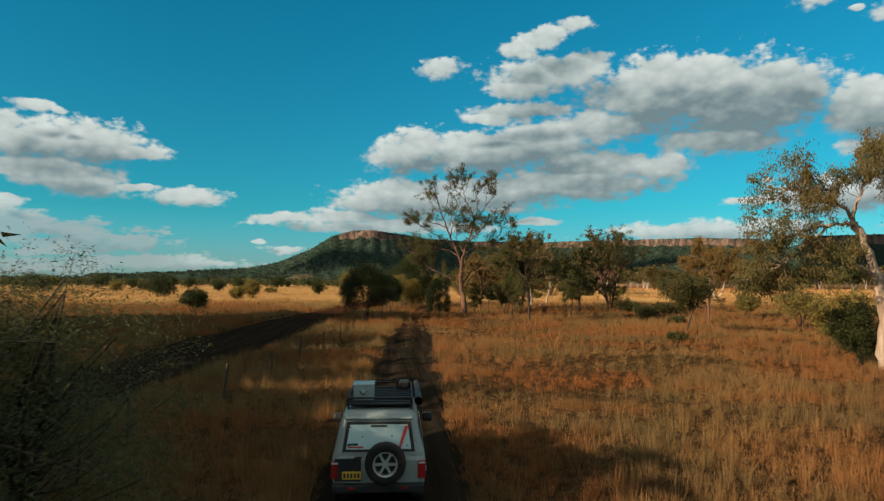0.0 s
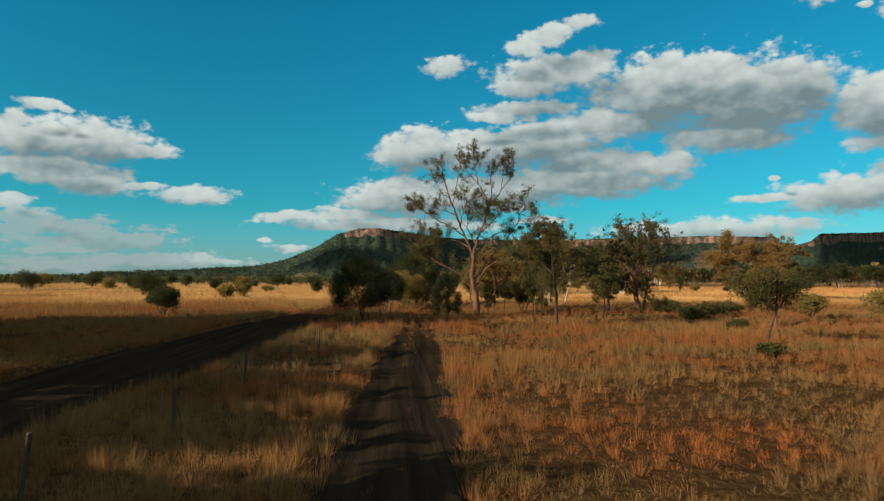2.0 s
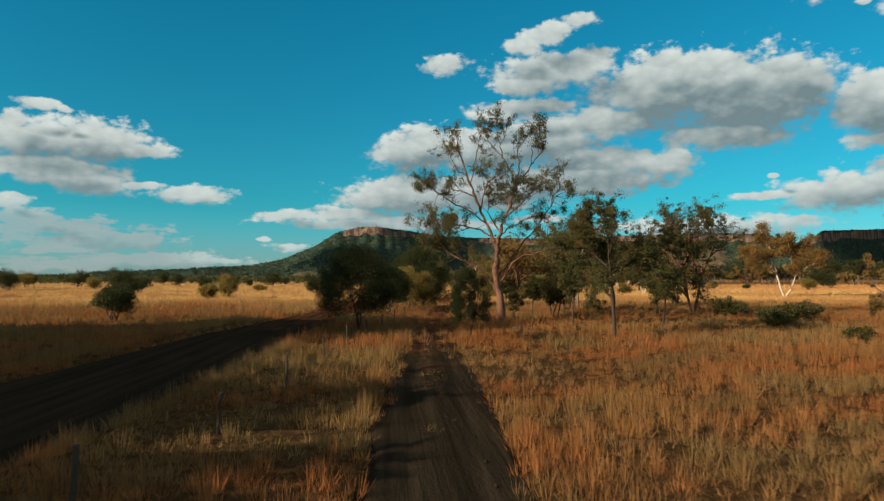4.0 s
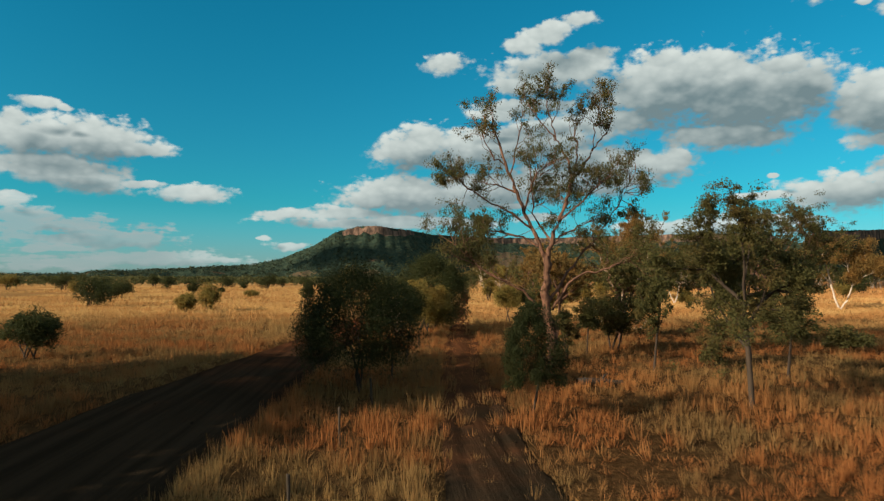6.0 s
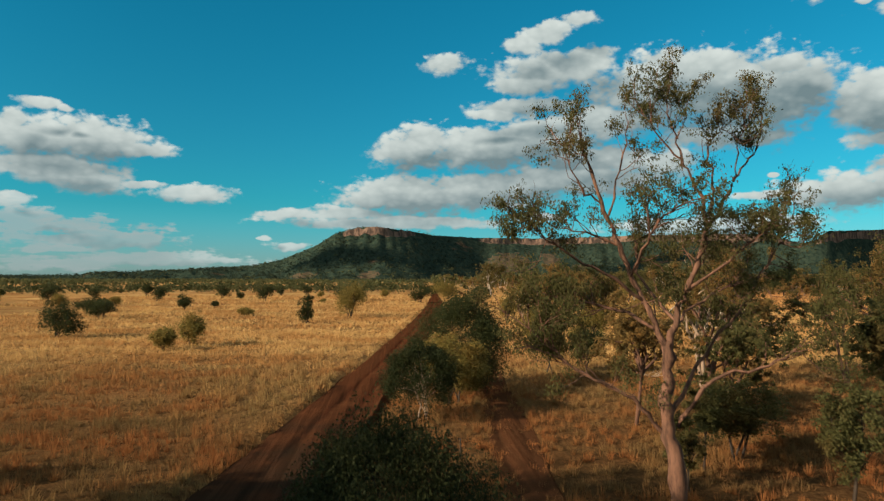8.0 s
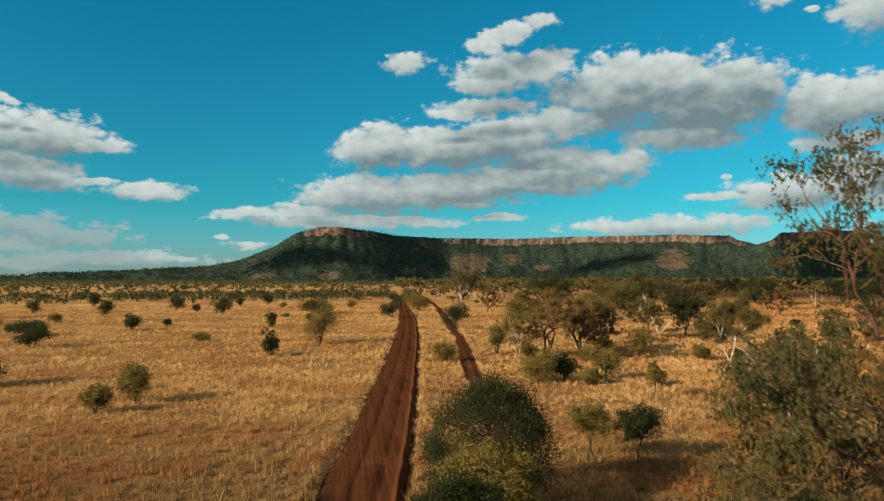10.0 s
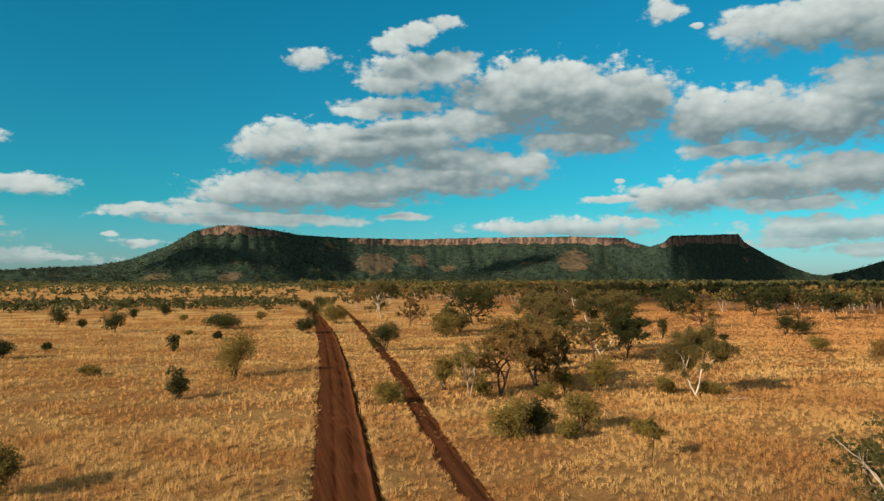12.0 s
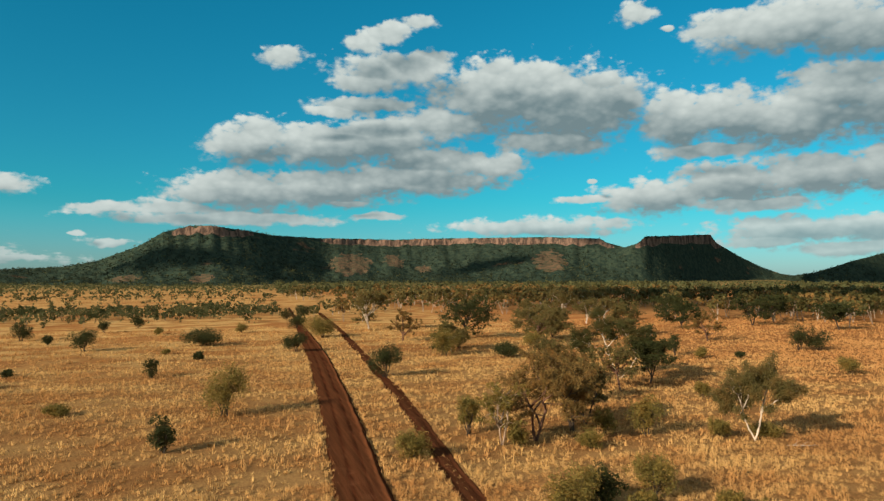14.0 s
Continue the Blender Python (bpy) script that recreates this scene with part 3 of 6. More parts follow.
CREST_R = (3300, 3000, 2700, 2450, 2420, 2560, 3050, 3150, 3120, 2950, 2860, 2800, 3150, 3950, 4500, 4900, 2500, 2800, 3300, 3800, 4600)
CLIFF_AZ = (-6.5, -4.5, -3, 0.8, 3, 7, 9, 30.5, 31.6, 33.8, 35, 40.3, 41, 60)
CLIFF_H = (0, 6, 26, 30, 8, 6, 26, 30, 22, 2, 36, 38, 4, 2)
EYE = (-8.0, 80.0, 16.0)              # about where the range is looked at from


def crest(az):
    return sum(np.interp(az + d, CREST_AZ, CREST_R) for d in (-0.8, -0.4, 0, 0.4, 0.8)) / 5 + 50 * (value_noise(az, 0 * az, 0.5, 11) - 0.5)


def range_height(az, r):
    """Height of the range: foot slopes, a cliff band under the rim, a level top."""
    top_r = crest(az)
    el = np.interp(az, SKY_AZ, SKY_EL)
    rim = np.tan(np.radians(el)) * top_r + EYE[2] + 3.0 * (value_noise(az, 0 * az, 5.0, 13) - 0.5) * (el > 0.8)
    cliff = np.interp(az, CLIFF_AZ, CLIFF_H)
    cliff = np.minimum(cliff * (0.75 + 0.5 * value_noise(az, 0 * az, 1.7, 14)), rim * 0.5)
    wide = 10.0
    foot = top_r - np.interp(az, (-60, -20, -8, 0, 10, 29, 33, 36, 45, 46.5, 75), (700, 700, 620, 620, 760, 760, 420, 330, 330, 300, 240))
    t = np.clip((r - foot) / (top_r - wide - foot), 0, 1)
    gully = ((value_noise(az, r * 0.005, 0.7, 15) - 0.5) * 60 + (value_noise(az, r * 0.008, 2.0, 16) - 0.5) * 22) * t * (1 - t) * 2.0
    talus = (rim - cliff) * t ** 1.75 + gully
    face = np.clip((r - (top_r - wide) + 9 * (value_noise(az, 0 * az, 4.0, 12) - 0.5)) / wide, 0, 1)
    z = talus + cliff * face
    back = np.clip((r - top_r - 260) / 500, 0, 1)
    return np.where(r <= foot, -2.0, z) * (1 - 0.5 * back)


def bare_slope(az, s):
    """Stony clearings on the slopes, as 1 inside and 0 outside."""
    inside = 0 * az
    for a, b, wa, wb in ((10.4, -330, 1.9, 190), (14.0, -260, 0.9, 120), (16.5, -330, 0.7, 90), (27.2, -300, 1.5, 200), (-1.6, -470, 1.0, 60), (-7.2, -430, 1.2, 70)):
        d = ((az - a) / wa) ** 2 + ((s - b) / wb) ** 2 + 0.9 * (value_noise(az, s * 0.02, 2.4, 17) - 0.5)
        inside = np.maximum(inside, d < 0.8)
    return inside


def make_range():
    az = np.arange(-60, 75, 0.13)
    s = np.concatenate([np.linspace(-780, -60, 34), np.linspace(-50, -16, 6), np.linspace(-14, 0, 7), np.array([4, 20, 60, 130, 260, 500, 800.0])])
    aa, ss = np.meshgrid(az, s, indexing="ij")
    rr = crest(aa) + ss
    zz = range_height(aa, rr)
    rad = np.radians(aa)
    v = np.stack([EYE[0] + rr * np.sin(rad), EYE[1] + rr * np.cos(rad), zz], -1)
    k = np.arange(aa.size).reshape(aa.shape)
    quads = np.stack([k[:-1, :-1], k[:-1, 1:], k[1:, 1:], k[1:, :-1]], -1).reshape(-1, 4)[:, ::-1]
    me = mesh_from("backdrop", v.reshape(-1, 3), [quads], [ROCK, CLIFF, STONY], False)
    mid_s = 0.25 * (ss[:-1, :-1] + ss[:-1, 1:] + ss[1:, 1:] + ss[1:, :-1])
    high = np.interp(aa[:-1, :-1], CLIFF_AZ, CLIFF_H) > 14
    me.polygons.foreach_set("material_index", np.where((mid_s > -13) & (mid_s < 0) & high, 1, 2 * bare_slope(aa[:-1, :-1], mid_s)).astype(np.int32).ravel())
    tagged(new("backdrop", me),
           "wooded sandstone mesa range with orange cliff band", "mountain range", kind="structure")


make_range()


def cumulus(seed, x, y, length, depth, height):
    """A flat-based, heaped fair-weather cloud, unseen beside the view, added to shade range and wood."""
    rng = np.random.RandomState(seed)
    bm = bmesh.new()
    for i in range(46):
        a, q = rng.uniform(0, 6.28), math.sqrt(rng.rand())
        r = (0.34 - 0.16 * q) * depth * rng.uniform(0.75, 1.25)
        at = Vector((q * (length - r) * math.cos(a), q * (depth - r) * math.sin(a), rng.uniform(0.2, 1.0) * height * (1 - 0.7 * q)))
        ball = bmesh.ops.create_icosphere(bm, subdivisions=2, radius=r)["verts"]
        for v in ball:
            v.co += v.co.normalized() * r * 0.16 * (float(value_noise(v.co.x + 40 * i, v.co.y + v.co.z, 5.0 / r, 41)) - 0.5)
            v.co = at + v.co
            v.co.z = max(v.co.z, 0.06 * v.co.z)
    me = bpy.data.meshes.new("cloud")
    for f in bm.faces:
        f.smooth = True
    bm.to_mesh(me)
    bm.free()
    me.materials.append(CLOUD)
    ob = new("cloud", me)
    ob.location = (x, y, 2450.0)
    tagged(ob, "unseen white flat-based cumulus cloud added to cast shade", "cloud", kind="structure")


cumulus(1, -5410, 185, 310, 150, 90)
cumulus(2, -4190, 520, 330, 110, 80)
cumulus(3, -3230, 540, 330, 300, 120)
cumulus(5, -3263, -338, 420, 300, 120)
cumulus(4, -4930, -1600, 250, 170, 100)

# ---- trees ----
class Wood:
    """Collects tapered limbs and clumps of leaves of one tree."""

    def __init__(self, seed):
        self.rng = np.random.RandomState(seed)
        self.v, self.q, self.count = [], [], 0
        self.tips = []
        self.fine = True

    def limb(self, points, r0, r1, sides=6):
        p = np.asarray(points, dtype=float)
        n = len(p)
        t = np.gradient(p, axis=0)
        t /= np.linalg.norm(t, axis=1)[:, None] + 1e-9
        ref = np.where(np.abs(t[:, 2:3]) > 0.9, np.array([[1.0, 0, 0]]), np.array([[0, 0, 1.0]]))
        a = np.cross(t, ref)
        a /= np.linalg.norm(a, axis=1)[:, None] + 1e-9
        b = np.cross(t, a)
        rad = np.linspace(r0, r1, n) * (1 + 0.12 * self.rng.randn(n))
        ang = np.linspace(0, 2 * np.pi, sides, endpoint=False)
        ring = p[:, None] + rad[:, None, None] * (np.cos(ang)[None, :, None] * a[:, None] + np.sin(ang)[None, :, None] * b[:, None])
        k = self.count + np.arange(n * sides).reshape(n, sides)
        nxt = np.roll(k, -1, axis=1)
        self.q.append(np.stack([k[:-1], nxt[:-1], nxt[1:], k[1:]], -1).reshape(-1, 4))
        self.v.append(ring.reshape(-1, 3))
        self.count += n * sides

    def grow(self, start, way, length, radius, depth, up=0.35, spread=0.75, kids=(2, 4), shrink=0.68, leafy=1):
        """A wavering limb that forks again and again; its thin ends carry leaves."""
        rng = self.rng
        n = 5
        p = [np.array(start, dtype=float)]
        d = np.array(way, dtype=float)
        d /= np.linalg.norm(d)
        for i in range(n - 1):
            d = d + rng.randn(3) * 0.17 + np.array([0, 0, up * 0.16])
            d /= np.linalg.norm(d)
            p.append(p[-1] + d * length / (n - 1))
        if depth or self.fine:
            self.limb(p if depth else p[::2], radius, radius * 0.6, 6 if depth > 2 else 4 if depth else 3)
        if depth <= leafy:
            for i in (2, 3, 4) if depth == leafy else (1, 2, 3, 4):
                self.tips.append((p[i], length))
        if depth == 0:
            return
        for i in range(rng.randint(kids[0], kids[1])):
            at = p[rng.randint(2, n)] if i else p[-1]
            out = rng.randn(3) * spread
            w = d + out + np.array([0, 0, up])
            self.grow(at, w, length * shrink * rng.uniform(0.75, 1.15), radius * 0.55, depth - 1, up, spread, kids, shrink, leafy)

    def wood(self):
        return np.concatenate(self.v), np.concatenate(self.q)


def leaves_at(rng, centres, radii, count, size, droop=0.5, tallness=0.75, slim=0.24, soft=0.62):
    """Small pointed leaves (one triangle each) scattered in clumps that thin out from their centres."""
    count, size = int(count * 1.5), size * 0.84
    centres, radii = np.asarray(centres, dtype=float), np.asarray(radii, dtype=float)
    n = len(centres) * count
    c = np.repeat(centres, count, axis=0)
    r = np.repeat(radii, count)[:, None]
    off = rng.randn(n, 3)
    off /= np.linalg.norm(off, axis=1)[:, None]
    off *= (rng.rand(n, 1) ** soft) * r * (0.82 + 0.48 * soft)
    off[:, 2] *= tallness
    p = c + off
    a = rng.randn(n, 3)
    a[:, 2] -= droop * 1.6
    a /= np.linalg.norm(a, axis=1)[:, None]
    b = np.cross(a, rng.randn(n, 3))
    b /= np.linalg.norm(b, axis=1)[:, None] + 1e-9
    s = size * rng.uniform(0.6, 1.35, (n, 1))
    v = np.stack([p + b * s * slim, p - b * s * slim, p + a * s], 1).reshape(-1, 3)
    return v, np.arange(n * 3).reshape(n, 3)


def fit_size(arrays, height, width):
    """Scales several vertex arrays together, so that the tree has this height and mean width."""
    top = max(np.percentile(a[:, 2], 99.8) for a in arrays)
    crown = arrays[-1]
    got = 0.5 * (np.ptp(np.percentile(crown[:, 0], (1, 99))) + np.ptp(np.percentile(crown[:, 1], (1, 99))))
    k = np.array([width / got, width / got, height / top])
    return [a * k for a in arrays]


def plant(kind, x, y, trunk, quads, crown, faces, bark, leaf, label, category="tree", group=""):
    tree = new(kind)
    tree.location = (x, y, float(ground_z(x, y)) - 0.05)
    tagged(tree, label, category, group)
    part("trunk", mesh_from("trunk", trunk, [quads], [bark], True), bark, tree)
    part("crown", mesh_from("crown", crown, [faces], [leaf]), leaf, tree)
    return tree


def gum(seed, x, y, h, w, bark, leaf, label, clear=0.35, stems=1, count=26, size=0.30, lean=(0, 0), clump=1.0, fill=0, rise=0.9, dense=0.48, group="gum trees of the paddock", kind="gum_tree"):
    """An open eucalypt: bare forking trunk, rising limbs, leaves in separate hanging clumps."""
    wd = Wood(seed)
    wd.fine = size < 0.3
    rng = wd.rng
    r0 = 0.019 * h
    for s in range(stems):
        a = rng.uniform(0, 6.28)
        tilt = (0.05 if stems == 1 else 0.20)
        d = np.array([lean[0] + tilt * math.cos(a), lean[1] + tilt * math.sin(a), 1.0])
        base = np.array([0.12 * math.cos(a), 0.12 * math.sin(a), 0.0]) * (stems > 1)
        n = 6
        p = [base]
        for i in range(n - 1):
            d = d + np.append(rng.randn(2) * 0.035, 0)
            p.append(p[-1] + d / np.linalg.norm(d) * h * clear / (n - 1))
        wd.limb(p, r0 / stems ** 0.5, r0 * 0.7 / stems ** 0.5, 8)
        main = rng.randint(3, 5) if stems == 1 else 2
        turn = rng.uniform(0, 6.28)
        for i in range(main + 1):
            b = turn + i * 6.28 / main + rng.uniform(-0.4, 0.4)
            out = rng.uniform(0.35, 0.95)
            at = p[-1] if i < 2 else p[rng.randint(2, n)]
            wd.grow(at, (math.cos(b) * out, math.sin(b) * out, rise), h * 0.26, r0 * 0.55, 3, up=0.18, spread=0.66, leafy=2)
        # short leafy boughs lower down
        for i in range(3 if stems == 1 else 1):
            b = turn + 1.1 + i * 2.2 + rng.uniform(-0.5, 0.5)
            wd.grow(p[rng.randint(3, n)], (math.cos(b), math.sin(b), 0.35), h * 0.17, r0 * 0.32, 2, up=0.05, spread=0.7, leafy=2)
    tips = wd.tips
    keep = [t for t in tips if rng.rand() < dense]
    # fuller crowns: more clumps round the thin ends
    keep += [(t[0] + rng.randn(3) * np.array([0.07, 0.07, 0.045]) * h, t[1]) for t in keep for _ in range(fill)]
    tv, tq = wd.wood()
    spots = np.array([t[0] for t in keep])
    pad = clump * h * 0.03
    wide = 0.5 * sum(np.ptp(np.percentile(spots[:, i], (2, 98))) for i in (0, 1))
    k = np.array([(w - pad) / wide, (w - pad) / wide, (h - pad * 0.7) / np.percentile(spots[:, 2], 99.5)])
    tv, spots = tv * k, spots * k
    lv, lf = leaves_at(rng, spots, [0.85 * pad * rng.uniform(0.4, 1.6) for _ in keep], count * 0.62, size * 1.1)
    return plant(kind, x, y, tv, tq, lv, lf, bark, leaf, label, "tree", group)


def round_tree(seed, x, y, h, w, leaf, label, low=0.25, stems=3, clumps=150, count=46, size=0.26, bark=None, kind="wattle_tree", category="tree", group="", ragged=0.15, droop=0.35, tallness=1.0, slim=0.24, twigs=0, dome=False):
    """A small tree or shrub with a full crown of many clumps on a few thin stems."""
    wd = Wood(seed)
    rng = wd.rng
    rx, rz = w / 2, h * (1 - low) / 2
    mid = h * low + rz
    # a lumpy crown made of several lobes
    lobes = []
    for i in range(7):
        a = i * 2.4 + rng.uniform(0, 0.9)
        q = rng.uniform(0.22, 0.46)
        lobes.append((np.array([q * rx * math.cos(a), q * rx * math.sin(a), mid + rng.uniform(-0.45, 0.5) * rz]), rng.uniform(0.46, 0.66)))
    cs, rs = [], []
    for i in range(clumps):
        c, k = lobes[rng.randint(len(lobes))]
        o = rng.randn(3)
        o /= np.linalg.norm(o)
        o *= rng.uniform(0.55, 1.0) * k * (1 + ragged * rng.uniform(-0.5, 0.5))
        cs.append(c + o * np.array([rx, rx, rz]))
        rs.append(0.11 * w * rng.uniform(0.7, 1.4))
    if dome:
        # a full round head, steep at the sides and ragged below
        cs = []
        for i in range(clumps):
            a, up = rng.uniform(0, 6.28), rng.uniform(-0.35, 1.0)
            out = math.sqrt(max(0.0, 1 - max(up, 0) ** 2)) * (1 + 0.5 * min(up, 0)) * rng.uniform(0.5, 1.0) ** 0.5
            lump = 1 + 0.16 * math.sin(3 * a + 1.3 * seed) + 0.10 * math.sin(5 * a + 4 * up + seed)
            cs.append(np.array([out * lump * rx * math.cos(a), out * lump * rx * math.sin(a), h * low + (h * (1 - low)) * (0.26 + 0.74 * up * rng.uniform(0.8, 1.0)) + rng.randn() * 0.03 * h]))
    for s in range(stems):
        a = rng.uniform(0, 6.28)
        to = lobes[s % len(lobes)][0]
        foot = np.array([0.08 * w * math.cos(a), 0.08 * w * math.sin(a), 0.0])
        line = [foot + (to - foot) * t + np.append(rng.randn(2) * 0.012 * w * (0 < t < 1), 0) for t in (0, 0.25, 0.5, 0.75, 1.0)]
        wd.limb(line, 0.010 * h + 0.010, 0.004 * h, 6)
        for j in range(5):
            c = cs[rng.randint(len(cs))]
            st = line[rng.randint(2, 4)]
            wd.limb([st, (st + c) / 2 + rng.randn(3) * 0.04 * w, c], 0.005 * h, 0.002 * h, 4)
    for i in range(twigs):
        c = cs[rng.randint(len(cs))]
        o = (c - np.array([0, 0, mid])) * rng.uniform(0.05, 0.22) + rng.randn(3) * 0.05 * w
        wd.limb([c * np.array([0.4, 0.4, 0.6]), c, c + o], 0.014, 0.004, 3)
        cs.append(c + o * rng.uniform(0.5, 1.0))
        rs.append(0.05 * w)
    tv, tq = wd.wood()
    lv, lf = leaves_at(rng, cs, rs, count, size, droop, tallness, slim, 0.42)
    lv[:, 2] = np.maximum(lv[:, 2], 0.03)
    tv, lv = fit_size([tv, lv], h, w)
    return plant(kind, x, y, tv, tq, lv, lf, bark or BARK_DARK, leaf, label, category, group)


def gums_and_shrubs():
    g = "gum trees of the paddock"
    pale, rust = "tall eucalyptus with pale forking limbs and olive leaves", "eucalyptus with rusty olive crown and forked tan trunk"
    # near paddock beside the track
    gum(122, 15.4, 69.8, 9.8, 5.6, BARK_DARK, LEAF_TALL, "slender dark-trunked eucalyptus with dense olive crown in grass", 0.42, 1, 120, 0.115, (0, 0), 1.35, fill=1, dense=0.36)
    gum(23, 33.6, 97.0, 12.6, 10.5, BARK_TAN, LEAF_TALL, "broad many-stemmed eucalyptus with dark olive crown", 0.34, 3, 62, 0.15, (0, 0), 1.2, fill=1)
    gum(24, 22.0, 106.0, 12.6, 8.5, BARK_TAN, LEAF_RUST, rust, 0.36, 2, 90, 0.16)
    gum(25, 33.8, 67.0, 8.4, 5.2, BARK_TAN, LEAF_RUST, "small eucalyptus with golden rusty crown", 0.35, 1, 110, 0.15, (0, 0), 1.2)
    gum(27, 39.7, 114.5, 11.6, 9.5, BARK_TAN, LEAF_TALL, "eucalyptus with olive crown behind the tall gum", 0.35, 2, 80, 0.17, (0, 0), 1.2)
    straggler = gum(28, 25.5, 113.5, 13.0, 9.0, BARK_PALE, LEAF_TALL, "straggling eucalyptus with pale twisting branches", 0.30, 2, 80, 0.17, (-0.1, -0.1), 1.15)
    bare = Wood(281)
    p = [(0.2, 1.0, 3.6), (0.1, 1.6, 5.2), (-0.4, 2.1, 6.6), (-1.2, 2.5, 8.0), (-2.2, 2.8, 9.3)]
    bare.limb(p, 0.12, 0.04, 8)
    bare.grow(p[3], (-0.6, 0.2, 0.7), 1.5, 0.04, 1)
    bare.grow(p[4], (-0.5, 0.1, 0.6), 1.2, 0.035, 1)
    v, q = bare.wood()
    part("dead_limb", mesh_from("dead_limb", v, [q], [BARK_WHITE], True), BARK_WHITE, straggler, "bleached bare dead limb")
    # far paddock
    gum(31, 31.0, 190.5, 13.0, 14.0, BARK_TAN, LEAF_RUST, "wide eucalyptus with rusty brown crown and bare limbs", 0.30, 2, 34, 0.32, (0, 0), 2.0, dense=0.75)
    gum(131, 38.5, 193.0, 11.5, 11.5, BARK_DARK, LEAF_RUST, "rusty eucalyptus with dark twisted limbs", 0.32, 2, 34, 0.32, (0, 0), 2.0, dense=0.7)
    gum(132, 25.5, 190.0, 9.0, 8.0, BARK_PALE, LEAF_OLIVE, "slim olive eucalyptus with pale stems", 0.30, 2, 26, 0.30, (0, 0), 1.7, dense=0.34)
    gum(32, 43.0, 197.0, 10.5, 8.0, BARK_DARK, LEAF_GUM, "dark olive eucalyptus beside the rusty one", 0.3, 2, 24, 0.34, (0, 0), 1.3, fill=1)
    gum(34, 78.0, 229.0, 11.5, 9.0, BARK_DARK, LEAF_DARK, "dark green tree beside a white-trunked gum", 0.3, 2, 22, 0.36, (0, 0), 1.5, fill=1)
    gum(36, 57.0, 236.0, 10.5, 9.5, BARK_TAN, LEAF_GUM, rust, 0.3, 2, 21, 0.34, (0, 0), 1.3, fill=1)
    gum(37, 92.3, 314.0, 13.8, 17.0, BARK_TAN, LEAF_GUM, pale, 0.3, 2, 18, 0.46, (0, 0), 1.6, fill=1, dense=0.75)
    gum(38, 77.4, 341.0, 17.0, 18.0, BARK_DARK, LEAF_DARK, "large dark eucalyptus with layered crown", 0.3, 2, 18, 0.50, (0, 0), 1.6, fill=1, dense=0.75)
    gum(39, 50.2, 393.0, 18.0, 17.0, BARK_WHITE, LEAF_GUM, "tall gum with white trunk and olive crown", 0.3, 2, 18, 0.52, (0, 0), 1.6, fill=1, dense=0.7)
    gum(40, 51.1, 339.0, 12.0, 10.0, BARK_TAN, LEAF_RUST, rust, 0.3, 1, 35, 0.41, (0, 0), 1.4)
    gum(41, 156.0, 303.0, 11.3, 10.3, BARK_TAN, LEAF_RUST, rust, 0.3, 2, 31, 0.41, (0, 0), 1.4)
    gum(42, 110.0, 335.0, 13.0, 13.0, BARK_TAN, LEAF_GUM, pale, 0.3, 2, 18, 0.48, (0, 0), 1.6, fill=1, dense=0.7)
    gum(43, 138.0, 330.0, 14.0, 13.0, BARK_TAN, LEAF_GUM, pale, 0.3, 2, 18, 0.48, (0, 0), 1.6, fill=1, dense=0.7)

    for i, (x, y, a, b, k) in enumerate(((183, 351, 14, 15, 1), (230, 360, 15, 15, 1), (241, 322, 13, 14, 1), (188, 470, 16, 15, 0), (178, 408, 13, 14, 0),
                                         (57, 302, 10, 10, 0), (100, 327, 12, 13, 0), (205, 392, 15, 15, 1), (160, 395, 13, 13, 0), (255, 372, 15, 16, 1), (128, 392, 13, 13, 0))):
        gum(80 + i, x, y, a, b, BARK_DARK if k else BARK_WHITE, LEAF_DARK if k else LEAF_GUM,
            "dark eucalypt at the edge of the wood" if k else "pale-trunked eucalypt at the edge of the wood", 0.3, 2, 12, 0.6, (0, 0), 1.8, fill=1, dense=0.6)
    gum(44, 14.5, 100.5, 9.0, 7.0, BARK_TAN, LEAF_RUST, rust, 0.32, 2, 28, 0.23, fill=1)
    gum(45, 19.0, 96.5, 7.4, 5.4, BARK_TAN, LEAF_TALL, "slim olive eucalyptus behind the tall gum", 0.34, 1, 32, 0.21, fill=1)
    gum(46, 27.5, 92.0, 9.0, 6.5, BARK_DARK, LEAF_TALL, "dark-trunked eucalyptus in the paddock", 0.36, 1, 42, 0.22, fill=1)
    gum(47, 29.5, 120.0, 11.0, 9.0, BARK_PALE, LEAF_TALL, pale, 0.30, 2, 26, 0.23, fill=1)
    gum(48, 47.0, 212.0, 11.0, 9.0, BARK_TAN, LEAF_RUST, rust, 0.30, 2, 20, 0.34, fill=1)
    gum(49, 66.0, 222.0, 10.0, 9.0, BARK_TAN, LEAF_GUM, pale, 0.30, 2, 20, 0.34, fill=1)
    # unseen trees added on the far verge of the road to shade the near paddock
    for i, (x, y, a, b) in enumerate(((-26, 32, 12, 9), (-32, 42, 14.5, 10), (-37.5, 50, 16.5, 11), (-42.5, 58, 26, 12), (-48.5, 66.5, 27, 13), (-30, 37, 14, 9),
                                      (-16, -1.5, 11, 8), (-17.5, 9.8, 9.5, 8), (-24, -6, 14, 10), (-22.5, 25, 11, 8), (-20, 16.5, 10.5, 8), (-43, 44, 15, 11), (-52, 57, 18, 11))):
        gum(70 + i, x, y, a, b, BARK_TAN, LEAF_GUM, "unseen roadside eucalyptus with dense olive crown, added for shade", 0.2, 2, 8, 1.3, (0, 0), 1.7, fill=2 if y > 45 else 1, dense=0.5 if y > 45 else 0.28)

    # full-crowned dark wattles
    w = "dark wattles by the road"
    rt = round_tree
